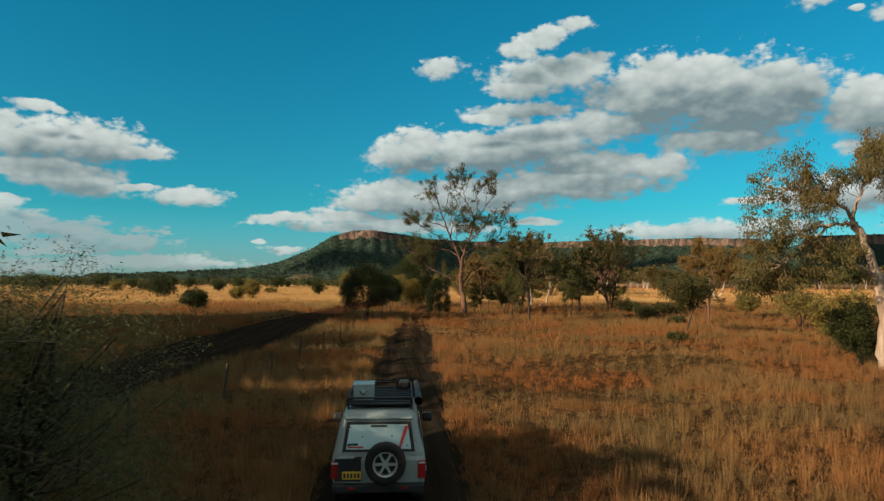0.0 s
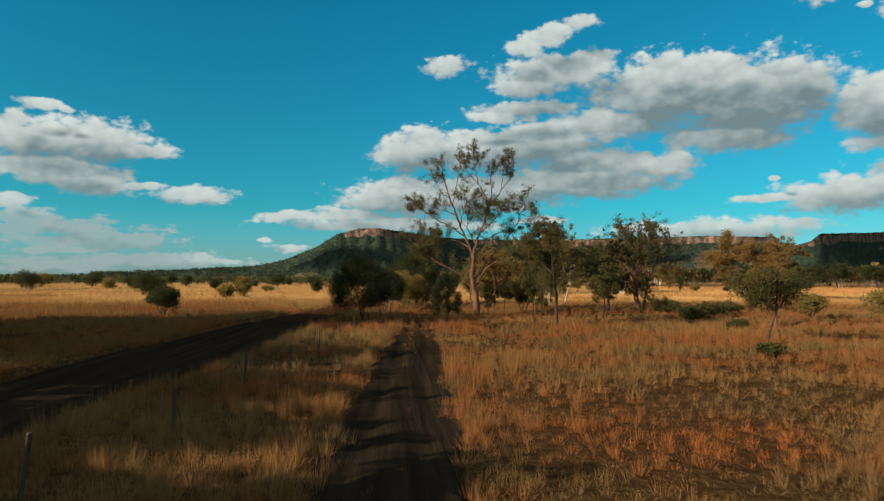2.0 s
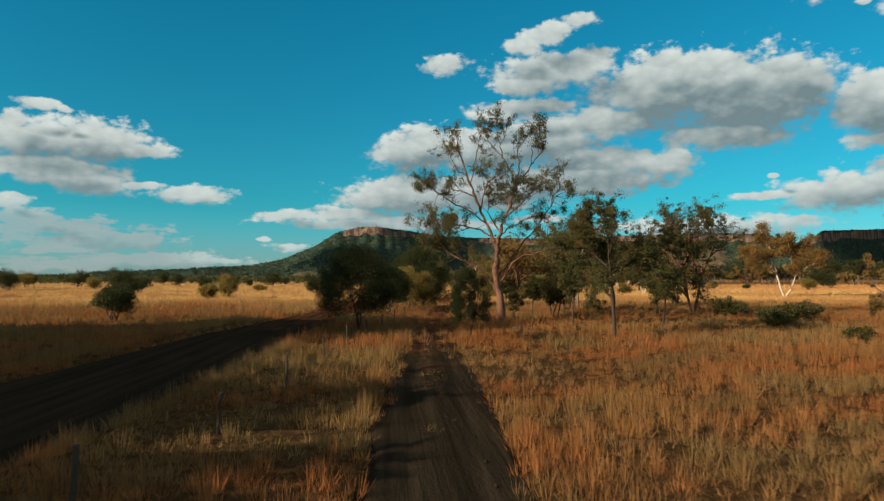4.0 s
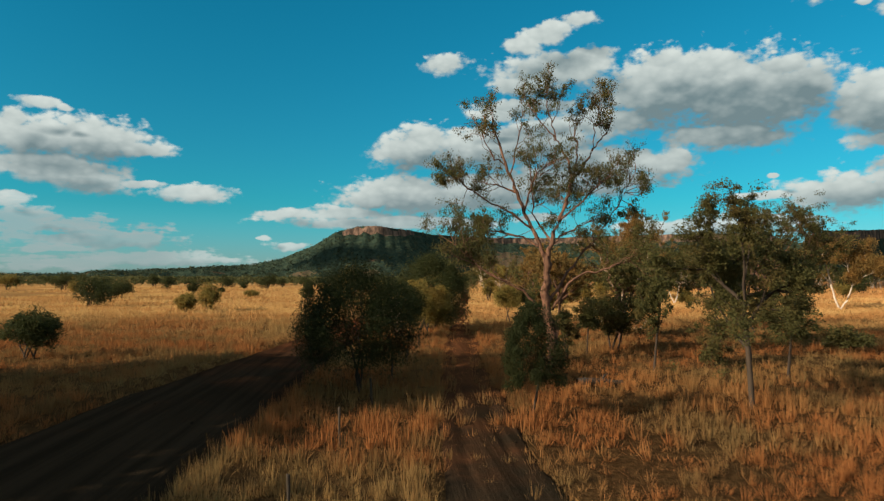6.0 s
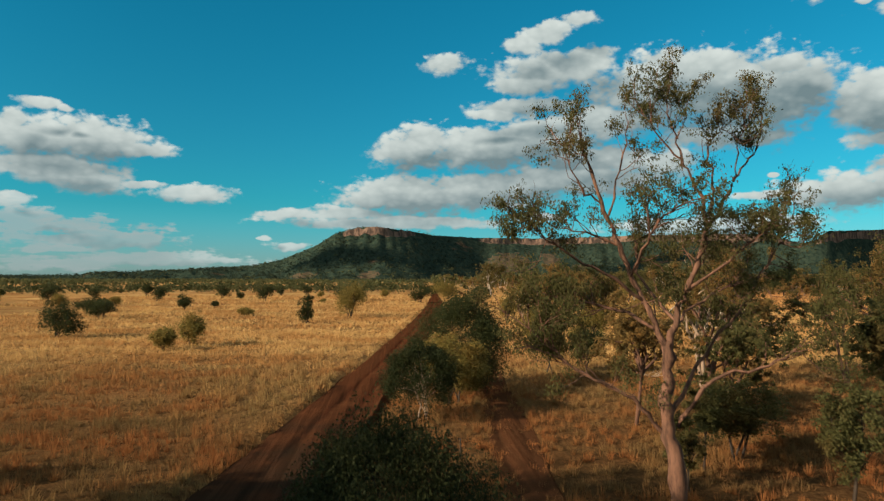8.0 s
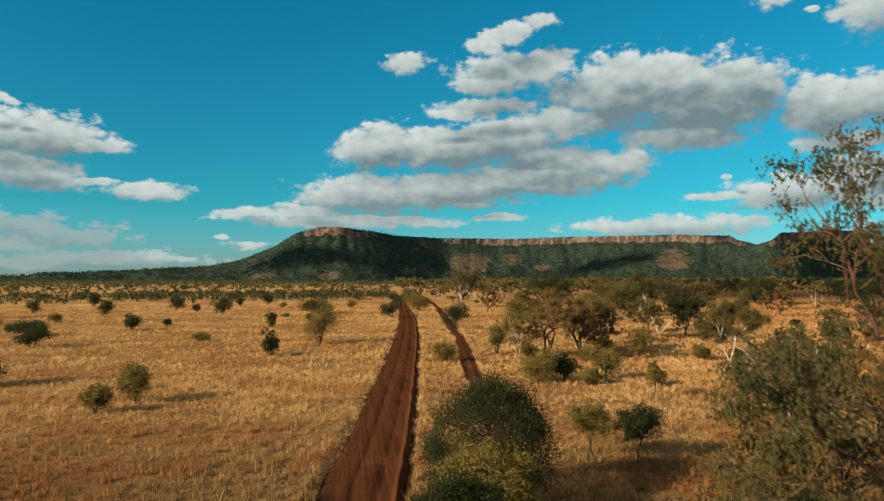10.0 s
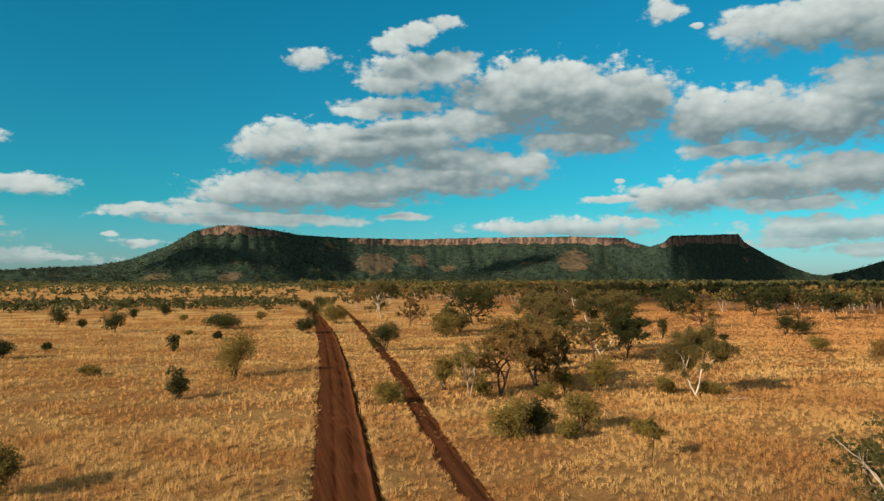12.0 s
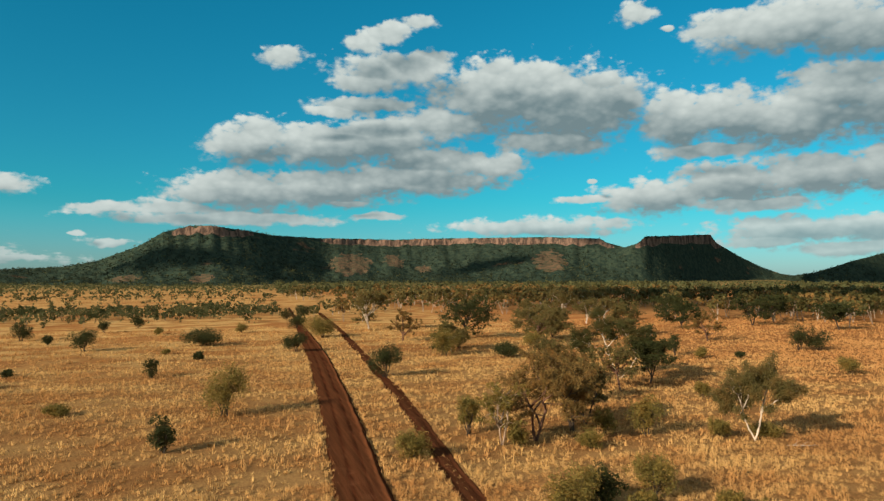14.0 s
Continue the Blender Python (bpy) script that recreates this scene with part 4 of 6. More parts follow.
    rt(151, -2.0, 74.2, 6.4, 5.5, LEAF_WATTLE_SHADED, "dark green round wattle tree on two dark stems", 0.27, 3, 300, 130, 0.115, group=w, dome=True)
    rt(52, 0.3, 103.0, 5.6, 5.0, LEAF_WATTLE_SHADED, "dark green wattle on slender pale stems", 0.30, 4, 200, 90, 0.16, BARK_PALE, group=w, dome=True)
    rt(53, 4.3, 115.0, 8.4, 8.2, LEAF_DARK, "large dense grey-green round tree beside the track", 0.10, 4, 340, 96, 0.18, group=w, dome=True)
    rt(54, 3.2, 108.5, 5.4, 5.0, LEAF_OLIVE, "fresh green bushy tree by the track", 0.15, 4, 180, 84, 0.18, group=w)
    rt(55, 5.5, 68.6, 4.7, 2.5, LEAF_WATTLE_SHADED, "dark sapling with low bushy crown beside the track", 0.30, 1, 150, 170, 0.085, group=w, dome=True)
    rt(56, -24.5, 89.0, 3.5, 3.3, LEAF_DARK, "low dark bush in open dry grass", 0.22, 5, 110, 83, 0.15, category="bush", kind="bush")
    thorn = "dark thorny shrub thicket with fine narrow leaves"
    rt(57, -5.4, 9.7, 5.0, 5.4, LEAF_THORN, thorn, 0.14, 14, 420, 80, 0.070, category="bush", kind="bush", ragged=0.9, slim=0.13, twigs=110)
    rt(58, -9.6, 11.4, 4.7, 5.2, LEAF_THORN, thorn, 0.15, 10, 240, 44, 0.10, category="bush", kind="bush", ragged=0.9, slim=0.14, twigs=90)
    rt(59, 25.4, 33.6, 3.4, 2.6, LEAF_DARK, "dark bush at the foot of a pale gum", 0.08, 5, 130, 80, 0.12, category="bush", kind="bush", ragged=0.5)
    # shrubs and saplings in the near paddock
    s = "saplings in the grass"
    rt(60, 25.3, 53.2, 5.0, 4.0, LEAF_TALL, "olive sapling with loose crown on a thin trunk", 0.36, 1, 110, 87, 0.15, group=s)
    rt(61, 22.3, 77.8, 5.8, 2.8, LEAF_TALL, "thin sapling in dry grass", 0.30, 1, 80, 76, 0.15, group=s)
    rt(62, 15.6, 81.0, 5.8, 2.2, LEAF_TALL, "thin sapling in dry grass", 0.30, 1, 64, 72, 0.15, group=s)
    rt(63, 11.8, 87.0, 3.6, 1.8, LEAF_TALL, "thin sapling below the tall gum", 0.30, 2, 46, 72, 0.14, group=s)
    rt(64, 16.9, 91.3, 4.4, 4.0, LEAF_TALL, "bushy olive sapling below the tall gum", 0.25, 3, 100, 83, 0.15, group=s)
    rt(65, 14.1, 90.0, 4.2, 1.8, LEAF_TALL, "thin sapling below the tall gum", 0.35, 1, 40, 72, 0.15, group=s)
    rt(66, 14.3, 123.6, 4.9, 3.2, LEAF_OLIVE, "thin sapling with loose olive crown", 0.34, 2, 90, 76, 0.14, group=s)
    rt(67, 17.9, 122.5, 4.6, 3.0, LEAF_DARK, "dark bushy sapling on a thin trunk", 0.28, 1, 100, 87, 0.14, group=s)
    rt(68, 32.0, 149.0, 4.8, 1.8, LEAF_OLIVE, "thin rusty sapling in dry grass", 0.28, 1, 60, 64, 0.16, group=s)
    h = "olive shrubs of the paddock"
    # the dark row at y 78 to 88 stands for shaded grass clumps and logs
    for i, (x, y, a, b, dark) in enumerate((
            (28.7, 39.6, 4.0, 3.8, 0), (38.6, 58.6, 4.2, 4.4, 0), (43.8, 77.3, 2.9, 2.9, 0), (31.4, 78.0, 1.7, 2.6, 1),
            (34.2, 80.5, 1.9, 3.0, 1), (37.2, 84.0, 1.6, 3.0, 1), (33.0, 88.0, 2.2, 3.2, 1), (40.5, 88.0, 1.8, 3.0, 1), (21.0, 46.3, 0.9, 1.4, 1),
            (30.0, 66.0, 1.0, 1.6, 1), (44.0, 62.0, 1.8, 3.0, 1))):
        rt(100 + i, x, y, a, b, LEAF_TALL if dark else LEAF_OLIVE, "low dark clump in dry grass" if dark else "loose olive shrub in dry grass",
           0.1 if a < 2.5 else 0.22, 4, int(24 + 18 * b), 38, 0.2, category="bush", kind="bush", group=h)
    for i, (x, y, a, b, k) in enumerate((
            (21.5, 162.5, 5.0, 5.2, 0), (25.2, 163.5, 4.4, 3.4, 1), (31.2, 163.0, 5.2, 4.4, 0), (28.0, 160.0, 2.4, 2.6, 0), (36.5, 158.0, 2.2, 2.4, 0), (11.6, 187.5, 4.4, 4.4, 0),
            (23.0, 197.0, 5.8, 3.4, 0), (27.0, 188.0, 4.2, 3.0, 0), (47.5, 187.5, 6.2, 4.2, 0), (36.0, 184.0, 3.0, 3.4, 0), (42.0, 190.0, 4.2, 3.4, 0), (64.2, 181.5, 2.2, 4.4, 0), (57.4, 183.5, 3.0, 3.2, 0),
            (24.6, 255.5, 8.0, 7.2, 1), (51.5, 293.0, 8.4, 8.8, 0), (66.6, 281.0, 4.9, 8.0, 1), (24.4, 363.0, 9.4, 11.5, 0), (10.0, 316.0, 6.2, 7.2, 1),
            (117.0, 271.0, 6.4, 3.2, 1), (162.0, 268.0, 9.0, 6.5, 1), (167.0, 266.0, 6.5, 7.0, 1), (130.7, 224.0, 4.4, 4.7, 0), (130.0, 259.0, 2.1, 2.8, 1), (77.1, 211.0, 3.2, 2.8, 0), (119.0, 262.0, 3.4, 3.6, 0), (84.0, 300.0, 6.0, 7.0, 0), (62.0, 310.0, 7.0, 7.0, 0))):
        rt(140 + i, x, y, a, b, LEAF_DARK if k else LEAF_OLIVE, "dark green bushy tree on the plain" if k else "olive bushy shrub on the dry plain",
           0.08, 6, int(70 + 16 * b), 18 if k else 20, 0.215 + 0.018 * b, droop=0.3 if k else -0.5, ragged=0.3 if k else 0.9, tallness=1.0 if k else 1.7, category="bush", kind="bush", group=h)
    # bushes scattered on the open side of the road
    o = "bushes on the open plain"
    for i, (x, y, a, b, k) in enumerate((
            (-32.1, 149.0, 3.3, 3.0, 0), (-30.1, 155.0, 5.0, 3.6, 0), (-19.5, 200.0, 5.4, 3.3, 1), (-27.5, 272.0, 4.7, 3.1, 1), (-11.6, 222.5, 9.0, 7.2, 0),
            (-55.0, 169.0, 6.2, 6.6, 1), (-70.5, 222.0, 5.0, 6.0, 1), (-83.0, 248.0, 4.4, 8.6, 1), (-64.0, 265.0, 5.0, 4.8, 1), (-53.0, 338.0, 7.2, 7.8, 1),
            (-17.8, 344.0, 6.2, 12.0, 1), (-18.0, 302.0, 2.8, 2.6, 1), (-38.0, 230.0, 2.2, 3.6, 0), (-59.0, 281.5, 2.3, 2.3, 1), (-69.0, 365.0, 3.7, 3.2, 1),
            (-59.0, 415.0, 5.6, 4.2, 1), (-48.0, 434.0, 6.0, 5.8, 1), (-131.0, 361.0, 5.7, 5.0, 1), (-124.0, 405.0, 7.6, 6.4, 1), (-98.0, 300.0, 3.4, 3.6, 0), (-36.0, 395.0, 3.0, 3.4, 0), (-4.0, 395.0, 4.4, 5.0, 0), (21.0, 415.0, 6.5, 7.5, 1), (30.0, 470.0, 8.5, 9.0, 1), (22.0, 476.0, 6.5, 7.0, 1), (-28.0, 322.0, 1.8, 2.2, 0), (-128.0, 262.0, 6.5, 7.0, 1), (-150.0, 300.0, 8.0, 8.0, 1), (-112.0, 290.0, 5.5, 6.0, 0), (-135.0, 330.0, 8.0, 8.5, 1), (-95.0, 335.0, 6.5, 6.0, 1), (-165.0, 345.0, 8.0, 8.0, 0), (-82.0, 385.0, 7.0, 7.0, 1))):
        rt(180 + i, x, y, a, b, LEAF_DARK if k else LEAF_OLIVE, "dark green bush alone in straw grass" if k else "olive feathery bush alone in straw grass",
           0.08, 6, int(70 + 18 * b), 18 if k else 20, 0.215 + 0.018 * b, droop=0.3 if k else -0.5, ragged=0.3 if k else 0.9, tallness=1.0 if k else 1.7, category="bush", kind="bush", group=o)


def limb_tools(wd, view):
    """Two tools for a tree drawn limb by limb: a smooth limb through points, and twigs along it.
    Points are across, deep and up, as seen looking along the compass bearing view."""
    rng = wd.rng
    c, s = math.cos(radians(view)), math.sin(radians(view))

    def line(r0, r1, *pts, sides=8):
        p = np.array([(a * c + d * s, -a * s + d * c, z) for a, d, z in pts])
        t = np.arange(len(p))
        f = np.linspace(0, len(p) - 1, 3 * len(p))
        m = np.stack([np.interp(f, t, p[:, i]) for i in range(3)], -1)
        m[1:-1] = (m[:-2] + 2 * m[1:-1] + m[2:]) / 4
        m[1:-1] += rng.randn(len(m) - 2, 3) * 0.05
        wd.limb(m, r0, r1, sides)
        return m

    def twigs(m, frm, many, length, radius, up=0.45, depth=2):
        n = len(m)
        for i in range(many):
            k = int(n * frm + (n - 1 - n * frm) * (i + 0.5) / many)
            d = m[min(k + 1, n - 1)] - m[max(k - 1, 0)]
            d = d / np.linalg.norm(d) + rng.randn(3) * 0.75
            wd.grow(m[k], d, length * rng.uniform(0.75, 1.2), radius, depth, up=up, spread=0.6, kids=(2, 4), shrink=0.7)
        wd.grow(m[-1], m[-1] - m[-3], length, radius, depth, up=up, spread=0.55, kids=(2, 4), shrink=0.7)

    return line, twigs


def white_gum(seed, x, y, view, scale, leaf, label, mirror=1, wide=1.0, full=1.0):
    """A white gum that forks at the ground into two long limbs, with wide uneven pads of leaves."""
    wd = Wood(seed)
    rng = wd.rng
    line, twigs = limb_tools(wd, view)
    m = mirror * wide
    a = line(0.17, 0.07, (0, 0, 0), (0.7 * m, 0, 1.7), (1.3 * m, 0.2, 4.0), (1.9 * m, 0.3, 6.2), (2.4 * m, 0.3, 8.0), (2.6 * m, 0.2, 9.6))
    twigs(a, 0.6, 7, 1.5, 0.04, 0.4)
    a = line(0.13, 0.045, (0, 0, 0.1), (-1.3 * m, 0.2, 1.8), (-2.0 * m, 0.3, 3.6), (-2.6 * m, 0.2, 5.6), (-3.6 * m, 0, 7.2))
    twigs(a, 0.55, 8, 1.5, 0.04, 0.35)
    a = line(0.10, 0.04, (1.3 * m, 0.2, 4.0), (2.8 * m, -0.6, 5.4), (4.4 * m, -0.9, 6.3), (5.6 * m, -1.0, 6.9))
    twigs(a, 0.45, 9, 1.3, 0.04, 0.3)
    a = line(0.10, 0.04, (1.7 * m, 0.3, 5.6), (0.7 * m, 1.2, 7.0), (-0.4 * m, 1.6, 8.3))
    twigs(a, 0.5, 6, 1.3, 0.04, 0.4)
    a = line(0.09, 0.04, (-2.0 * m, 0.3, 3.6), (-3.4 * m, -0.8, 4.8), (-4.9 * m, -1.2, 5.4))
    twigs(a, 0.4, 7, 1.3, 0.04, 0.3)
    a = line(0.09, 0.04, (-2.2 * m, 0.3, 4.4), (-1.3 * m, -1.0, 6.2), (-0.9 * m, -1.5, 7.8))
    twigs(a, 0.5, 5, 1.3, 0.04, 0.4)
    tv, tq = wd.wood()
    keep = [t for t in wd.tips if rng.rand() < 0.9]
    lv, lf = leaves_at(rng, [t[0] for t in keep], [0.80 * full * rng.uniform(0.4, 1.4) for _ in keep], 24, 0.27)
    plant("gum_tree", x, y, tv * scale, tq, lv * scale, lf, BARK_WHITE, leaf, label, "tree", "gum trees of the paddock")


def tall_gum():
    """The tall gum by the track: leaning pinkish trunk, two great stems, thin high crowns, low spreading boughs."""
    wd = Wood(7)
    rng = wd.rng
    line, twigs = limb_tools(wd, 4.55)

    line(0.35, 0.22, (0.45, 0, 0), (0.4, 0, 2.4), (0.05, 0, 3.5), (0.05, 0, 4.9), (0.17, 0, 6.3), (0.15, 0, 7.3), sides=12)
    # western stem with its three high crowns
    a = line(0.160, 0.048, (0.1, 0, 7.0), (-0.4, 0.1, 8.2), (-0.8, 0.3, 9.1), (-1.3, 0.5, 10.1), (-1.75, 0.6, 11.5), (-2.2, 0.7, 12.7), (-2.7, 0.7, 14.1), (-3.1, 0.8, 15.5), (-3.3, 0.8, 16.6))
    twigs(a, 0.78, 5, 1.1, 0.024, 0.6)
    a = line(0.060, 0.022, (-2.2, 0.7, 12.7), (-2.0, 0.5, 13.9), (-1.65, 0.3, 15.3), (-1.4, 0.2, 16.8))
    twigs(a, 0.45, 6, 1.0, 0.020, 0.6)
    a = line(0.052, 0.021, (-2.5, 0.7, 13.4), (-3.3, 0.4, 13.9), (-3.8, 0.3, 14.6), (-4.2, 0.2, 15.8), (-4.5, 0.2, 16.2))
    twigs(a, 0.35, 9, 1.0, 0.020, 0.35)
    # eastern stem
    a = line(0.168, 0.088, (0.15, 0, 7.0), (0.45, -0.1, 8.2), (0.9, -0.3, 9.6), (1.36, -0.4, 10.8), (1.65, -0.5, 12.2))
    twigs(a, 0.55, 7, 1.2, 0.028)
    a = line(0.076, 0.022, (1.65, -0.5, 12.2), (1.55, -0.6, 13.0), (1.2, -0.7, 13.9), (0.75, -0.8, 14.6), (0.15, -0.9, 15.3), (-0.65, -1.0, 16.2), (-1.2, -1.0, 17.2))
    twigs(a, 0.72, 6, 1.0, 0.020, 0.6)
    a = line(0.044, 0.018, (0.6, -0.8, 14.8), (0.4, -0.6, 16.1), (0.05, -0.5, 17.3), (0.15, -0.5, 18.2))
    twigs(a, 0.4, 8, 0.95, 0.018, 0.5)
    a = line(0.040, 0.018, (0.4, -0.7, 16.0), (0.8, -0.4, 16.8), (0.95, -0.3, 17.4))
    twigs(a, 0.3, 4, 0.8, 0.018, 0.5)
    a = line(0.064, 0.021, (1.65, -0.5, 12.2), (2.0, -0.2, 13.4), (2.2, 0, 14.4), (1.9, 0.1, 15.5), (2.3, 0.2, 16.3), (2.7, 0.2, 16.8))
    twigs(a, 0.35, 9, 1.0, 0.020, 0.5)
    a = line(0.076, 0.021, (1.7, -0.5, 12.2), (2.55, 0, 13.2), (3.05, 0.3, 14.1), (3.6, 0.5, 14.9), (4.3, 0.6, 15.6), (4.6, 0.7, 16.7), (4.5, 0.7, 17.5))
    twigs(a, 0.55, 9, 1.0, 0.020, 0.5)
    a = line(0.040, 0.018, (3.2, 0.4, 14.3), (3.15, 0.2, 15.4), (3.5, 0.1, 16.4), (3.6, 0, 17.3))
    twigs(a, 0.4, 7, 0.9, 0.018, 0.5)
    # middle boughs
    a = line(0.080, 0.027, (-0.8, 0.3, 9.1), (-2.3, -0.2, 10.1), (-4.0, -0.6, 10.9), (-5.2, -0.8, 11.8), (-6.1, -0.9, 12.6))
    twigs(a, 0.62, 11, 1.1, 0.026, 0.3)
    a = line(0.064, 0.024, (-1.75, 0.6, 11.5), (-2.8, 0.9, 12.0), (-3.9, 1.1, 12.3))
    twigs(a, 0.35, 8, 1.1, 0.024, 0.25)
    a = line(0.072, 0.026, (-1.3, 0.5, 10.1), (-1.1, -1.2, 11.4), (-0.8, -2.0, 12.5), (-0.2, -2.4, 12.9))
    twigs(a, 0.4, 12, 1.2, 0.026, 0.2)
    a = line(0.072, 0.026, (0.45, -0.1, 8.2), (-0.4, 1.8, 9.8), (-0.5, 2.6, 11.4), (0.3, 3.0, 12.4))
    twigs(a, 0.4, 11, 1.2, 0.026, 0.25)
    a = line(0.072, 0.026, (0.9, -0.3, 9.6), (2.1, -1.2, 10.6), (2.9, -1.8, 11.6), (3.4, -2.0, 12.0))
    twigs(a, 0.35, 12, 1.2, 0.026, 0.2)
    a = line(0.096, 0.027, (0.2, 0, 4.2), (1.2, 0.5, 5.6), (2.2, 0.9, 7.0), (3.7, 1.2, 8.6), (5.0, 1.4, 10.4), (5.7, 1.4, 11.9), (6.3, 1.4, 13.0))
    twigs(a, 0.68, 14, 1.2, 0.026, 0.4)
    # low boughs that spread and hang
    a = line(0.104, 0.029, (-0.05, 0, 3.4), (-0.9, -0.2, 4.3), (-1.6, -0.3, 5.05), (-2.8, -0.4, 5.65), (-3.8, -0.4, 6.2), (-5.0, -0.3, 7.2), (-6.2, -0.2, 8.2))
    twigs(a, 0.45, 22, 1.4, 0.028, 0.45)
    a = line(0.080, 0.027, (-0.2, 0.1, 7.8), (-1.6, 0.9, 8.6), (-3.2, 1.4, 9.0), (-4.7, 1.6, 9.3))
    twigs(a, 0.35, 15, 1.3, 0.028, 0.1)
    a = line(0.096, 0.029, (0.5, 0, 3.7), (1.1, -0.4, 5.0), (2.0, -0.7, 6.0), (3.6, -1.0, 6.3), (4.6, -1.1, 6.9), (5.8, -1.2, 7.8))
    twigs(a, 0.55, 9, 1.1, 0.026, 0.4)
    a = line(0.072, 0.026, (0.4, 0, 8.0), (1.6, 0.9, 8.9), (2.8, 1.2, 9.5), (3.8, 1.3, 9.9))
    twigs(a, 0.35, 11, 1.2, 0.026, 0.1)
    tv, tq = wd.wood()
    keep = [t for t in wd.tips if rng.rand() < (0.34 if t[0][2] > 12.8 else 0.76)]
    lv, lf = leaves_at(rng, [t[0] for t in keep], [(0.32 if t[0][2] > 12.8 else 0.42) * rng.uniform(0.4, 1.5) for t in keep], 12, 0.135, 1.4)
    flat = np.array([1.0, 1.0, 0.98])
    plant("gum_tree", 9.7, 84.2, tv * flat, tq, lv * flat, lf, BARK_PINK, LEAF_TALL, "tall open eucalyptus with smooth pinkish-tan forked trunk", "tree")


def paddock_gum():
    """The pale gum of the near paddock: a curved leaning trunk, long level boughs, hanging masses of leaves."""
    wd = Wood(21)
    rng = wd.rng
    line, twigs = limb_tools(wd, 4.97)
    line(0.30, 0.15, (0, 0, 0), (-0.05, 0, 1.5), (0.0, 0, 3.4), (-0.2, 0, 4.4), (-0.55, 0, 5.7), (-0.95, 0.1, 6.8), (-1.35, 0.1, 7.5), sides=12)
    a = line(0.11, 0.03, (-1.2, 0.1, 7.3), (-1.9, 0, 7.45), (-2.6, -0.1, 7.4), (-3.6, -0.3, 7.2), (-4.7, -0.4, 6.8), (-5.8, -0.4, 6.9))
    twigs(a, 0.35, 16, 1.0, 0.024, -0.2)
    a = line(0.10, 0.03, (-1.35, 0.1, 7.5), (-1.7, 0.2, 8.3), (-2.7, 0.4, 8.6), (-3.9, 0.5, 9.2), (-4.9, 0.5, 9.3))
    twigs(a, 0.3, 18, 1.0, 0.024, 0.2)
    a = line(0.10, 0.03, (-1.35, 0.1, 7.5), (-1.4, -0.3, 8.6), (-1.0, -0.5, 9.6), (-0.4, -0.6, 10.3))
    twigs(a, 0.35, 14, 1.0, 0.024, 0.2)
    a = line(0.10, 0.03, (-0.35, 0, 4.8), (-1.3, -0.3, 5.25), (-2.0, -0.5, 5.45), (-2.7, -0.6, 5.7))
    twigs(a, 0.5, 8, 0.8, 0.022, 0.0)
    a = line(0.08, 0.03, (-2.6, -0.1, 7.4), (-3.2, 0.8, 6.6), (-3.8, 1.4, 5.8), (-4.4, 1.8, 5.2), (-5.3, 2.0, 5.1))
    twigs(a, 0.3, 22, 1.0, 0.022, -0.3)
    a = line(0.17, 0.05, (-0.1, 0, 4.2), (0.7, 0.3, 5.6), (1.2, 0.5, 7.0), (1.1, 0.5, 8.4), (0.7, 0.4, 9.7), (0.6, 0.4, 10.6))
    twigs(a, 0.6, 12, 1.1, 0.024, 0.4)
    a = line(0.10, 0.03, (1.1, 0.4, 7.2), (2.3, 0, 8.3), (3.4, -0.3, 9.4), (4.6, -0.4, 9.9))
    twigs(a, 0.35, 14, 1.1, 0.024, 0.2)
    a = line(0.09, 0.03, (0.5, 0.2, 5.4), (1.8, 1.2, 6.2), (3.2, 1.8, 6.6), (4.4, 2.0, 7.0))
    twigs(a, 0.35, 12, 1.1, 0.024, 0.0)
    tv, tq = wd.wood()
    keep = [t for t in wd.tips if rng.rand() < 0.74]
    lv, lf = leaves_at(rng, [t[0] for t in keep], [0.46 * rng.uniform(0.5, 1.4) for _ in keep], 11, 0.15, 1.4)
    plant("gum_tree", 25.2, 31.7, tv, tq, lv, lf, BARK_PALE, LEAF_GUM, "large spreading eucalyptus with pale leaning trunk, olive-brown leaves", "tree", "gum trees of the paddock")


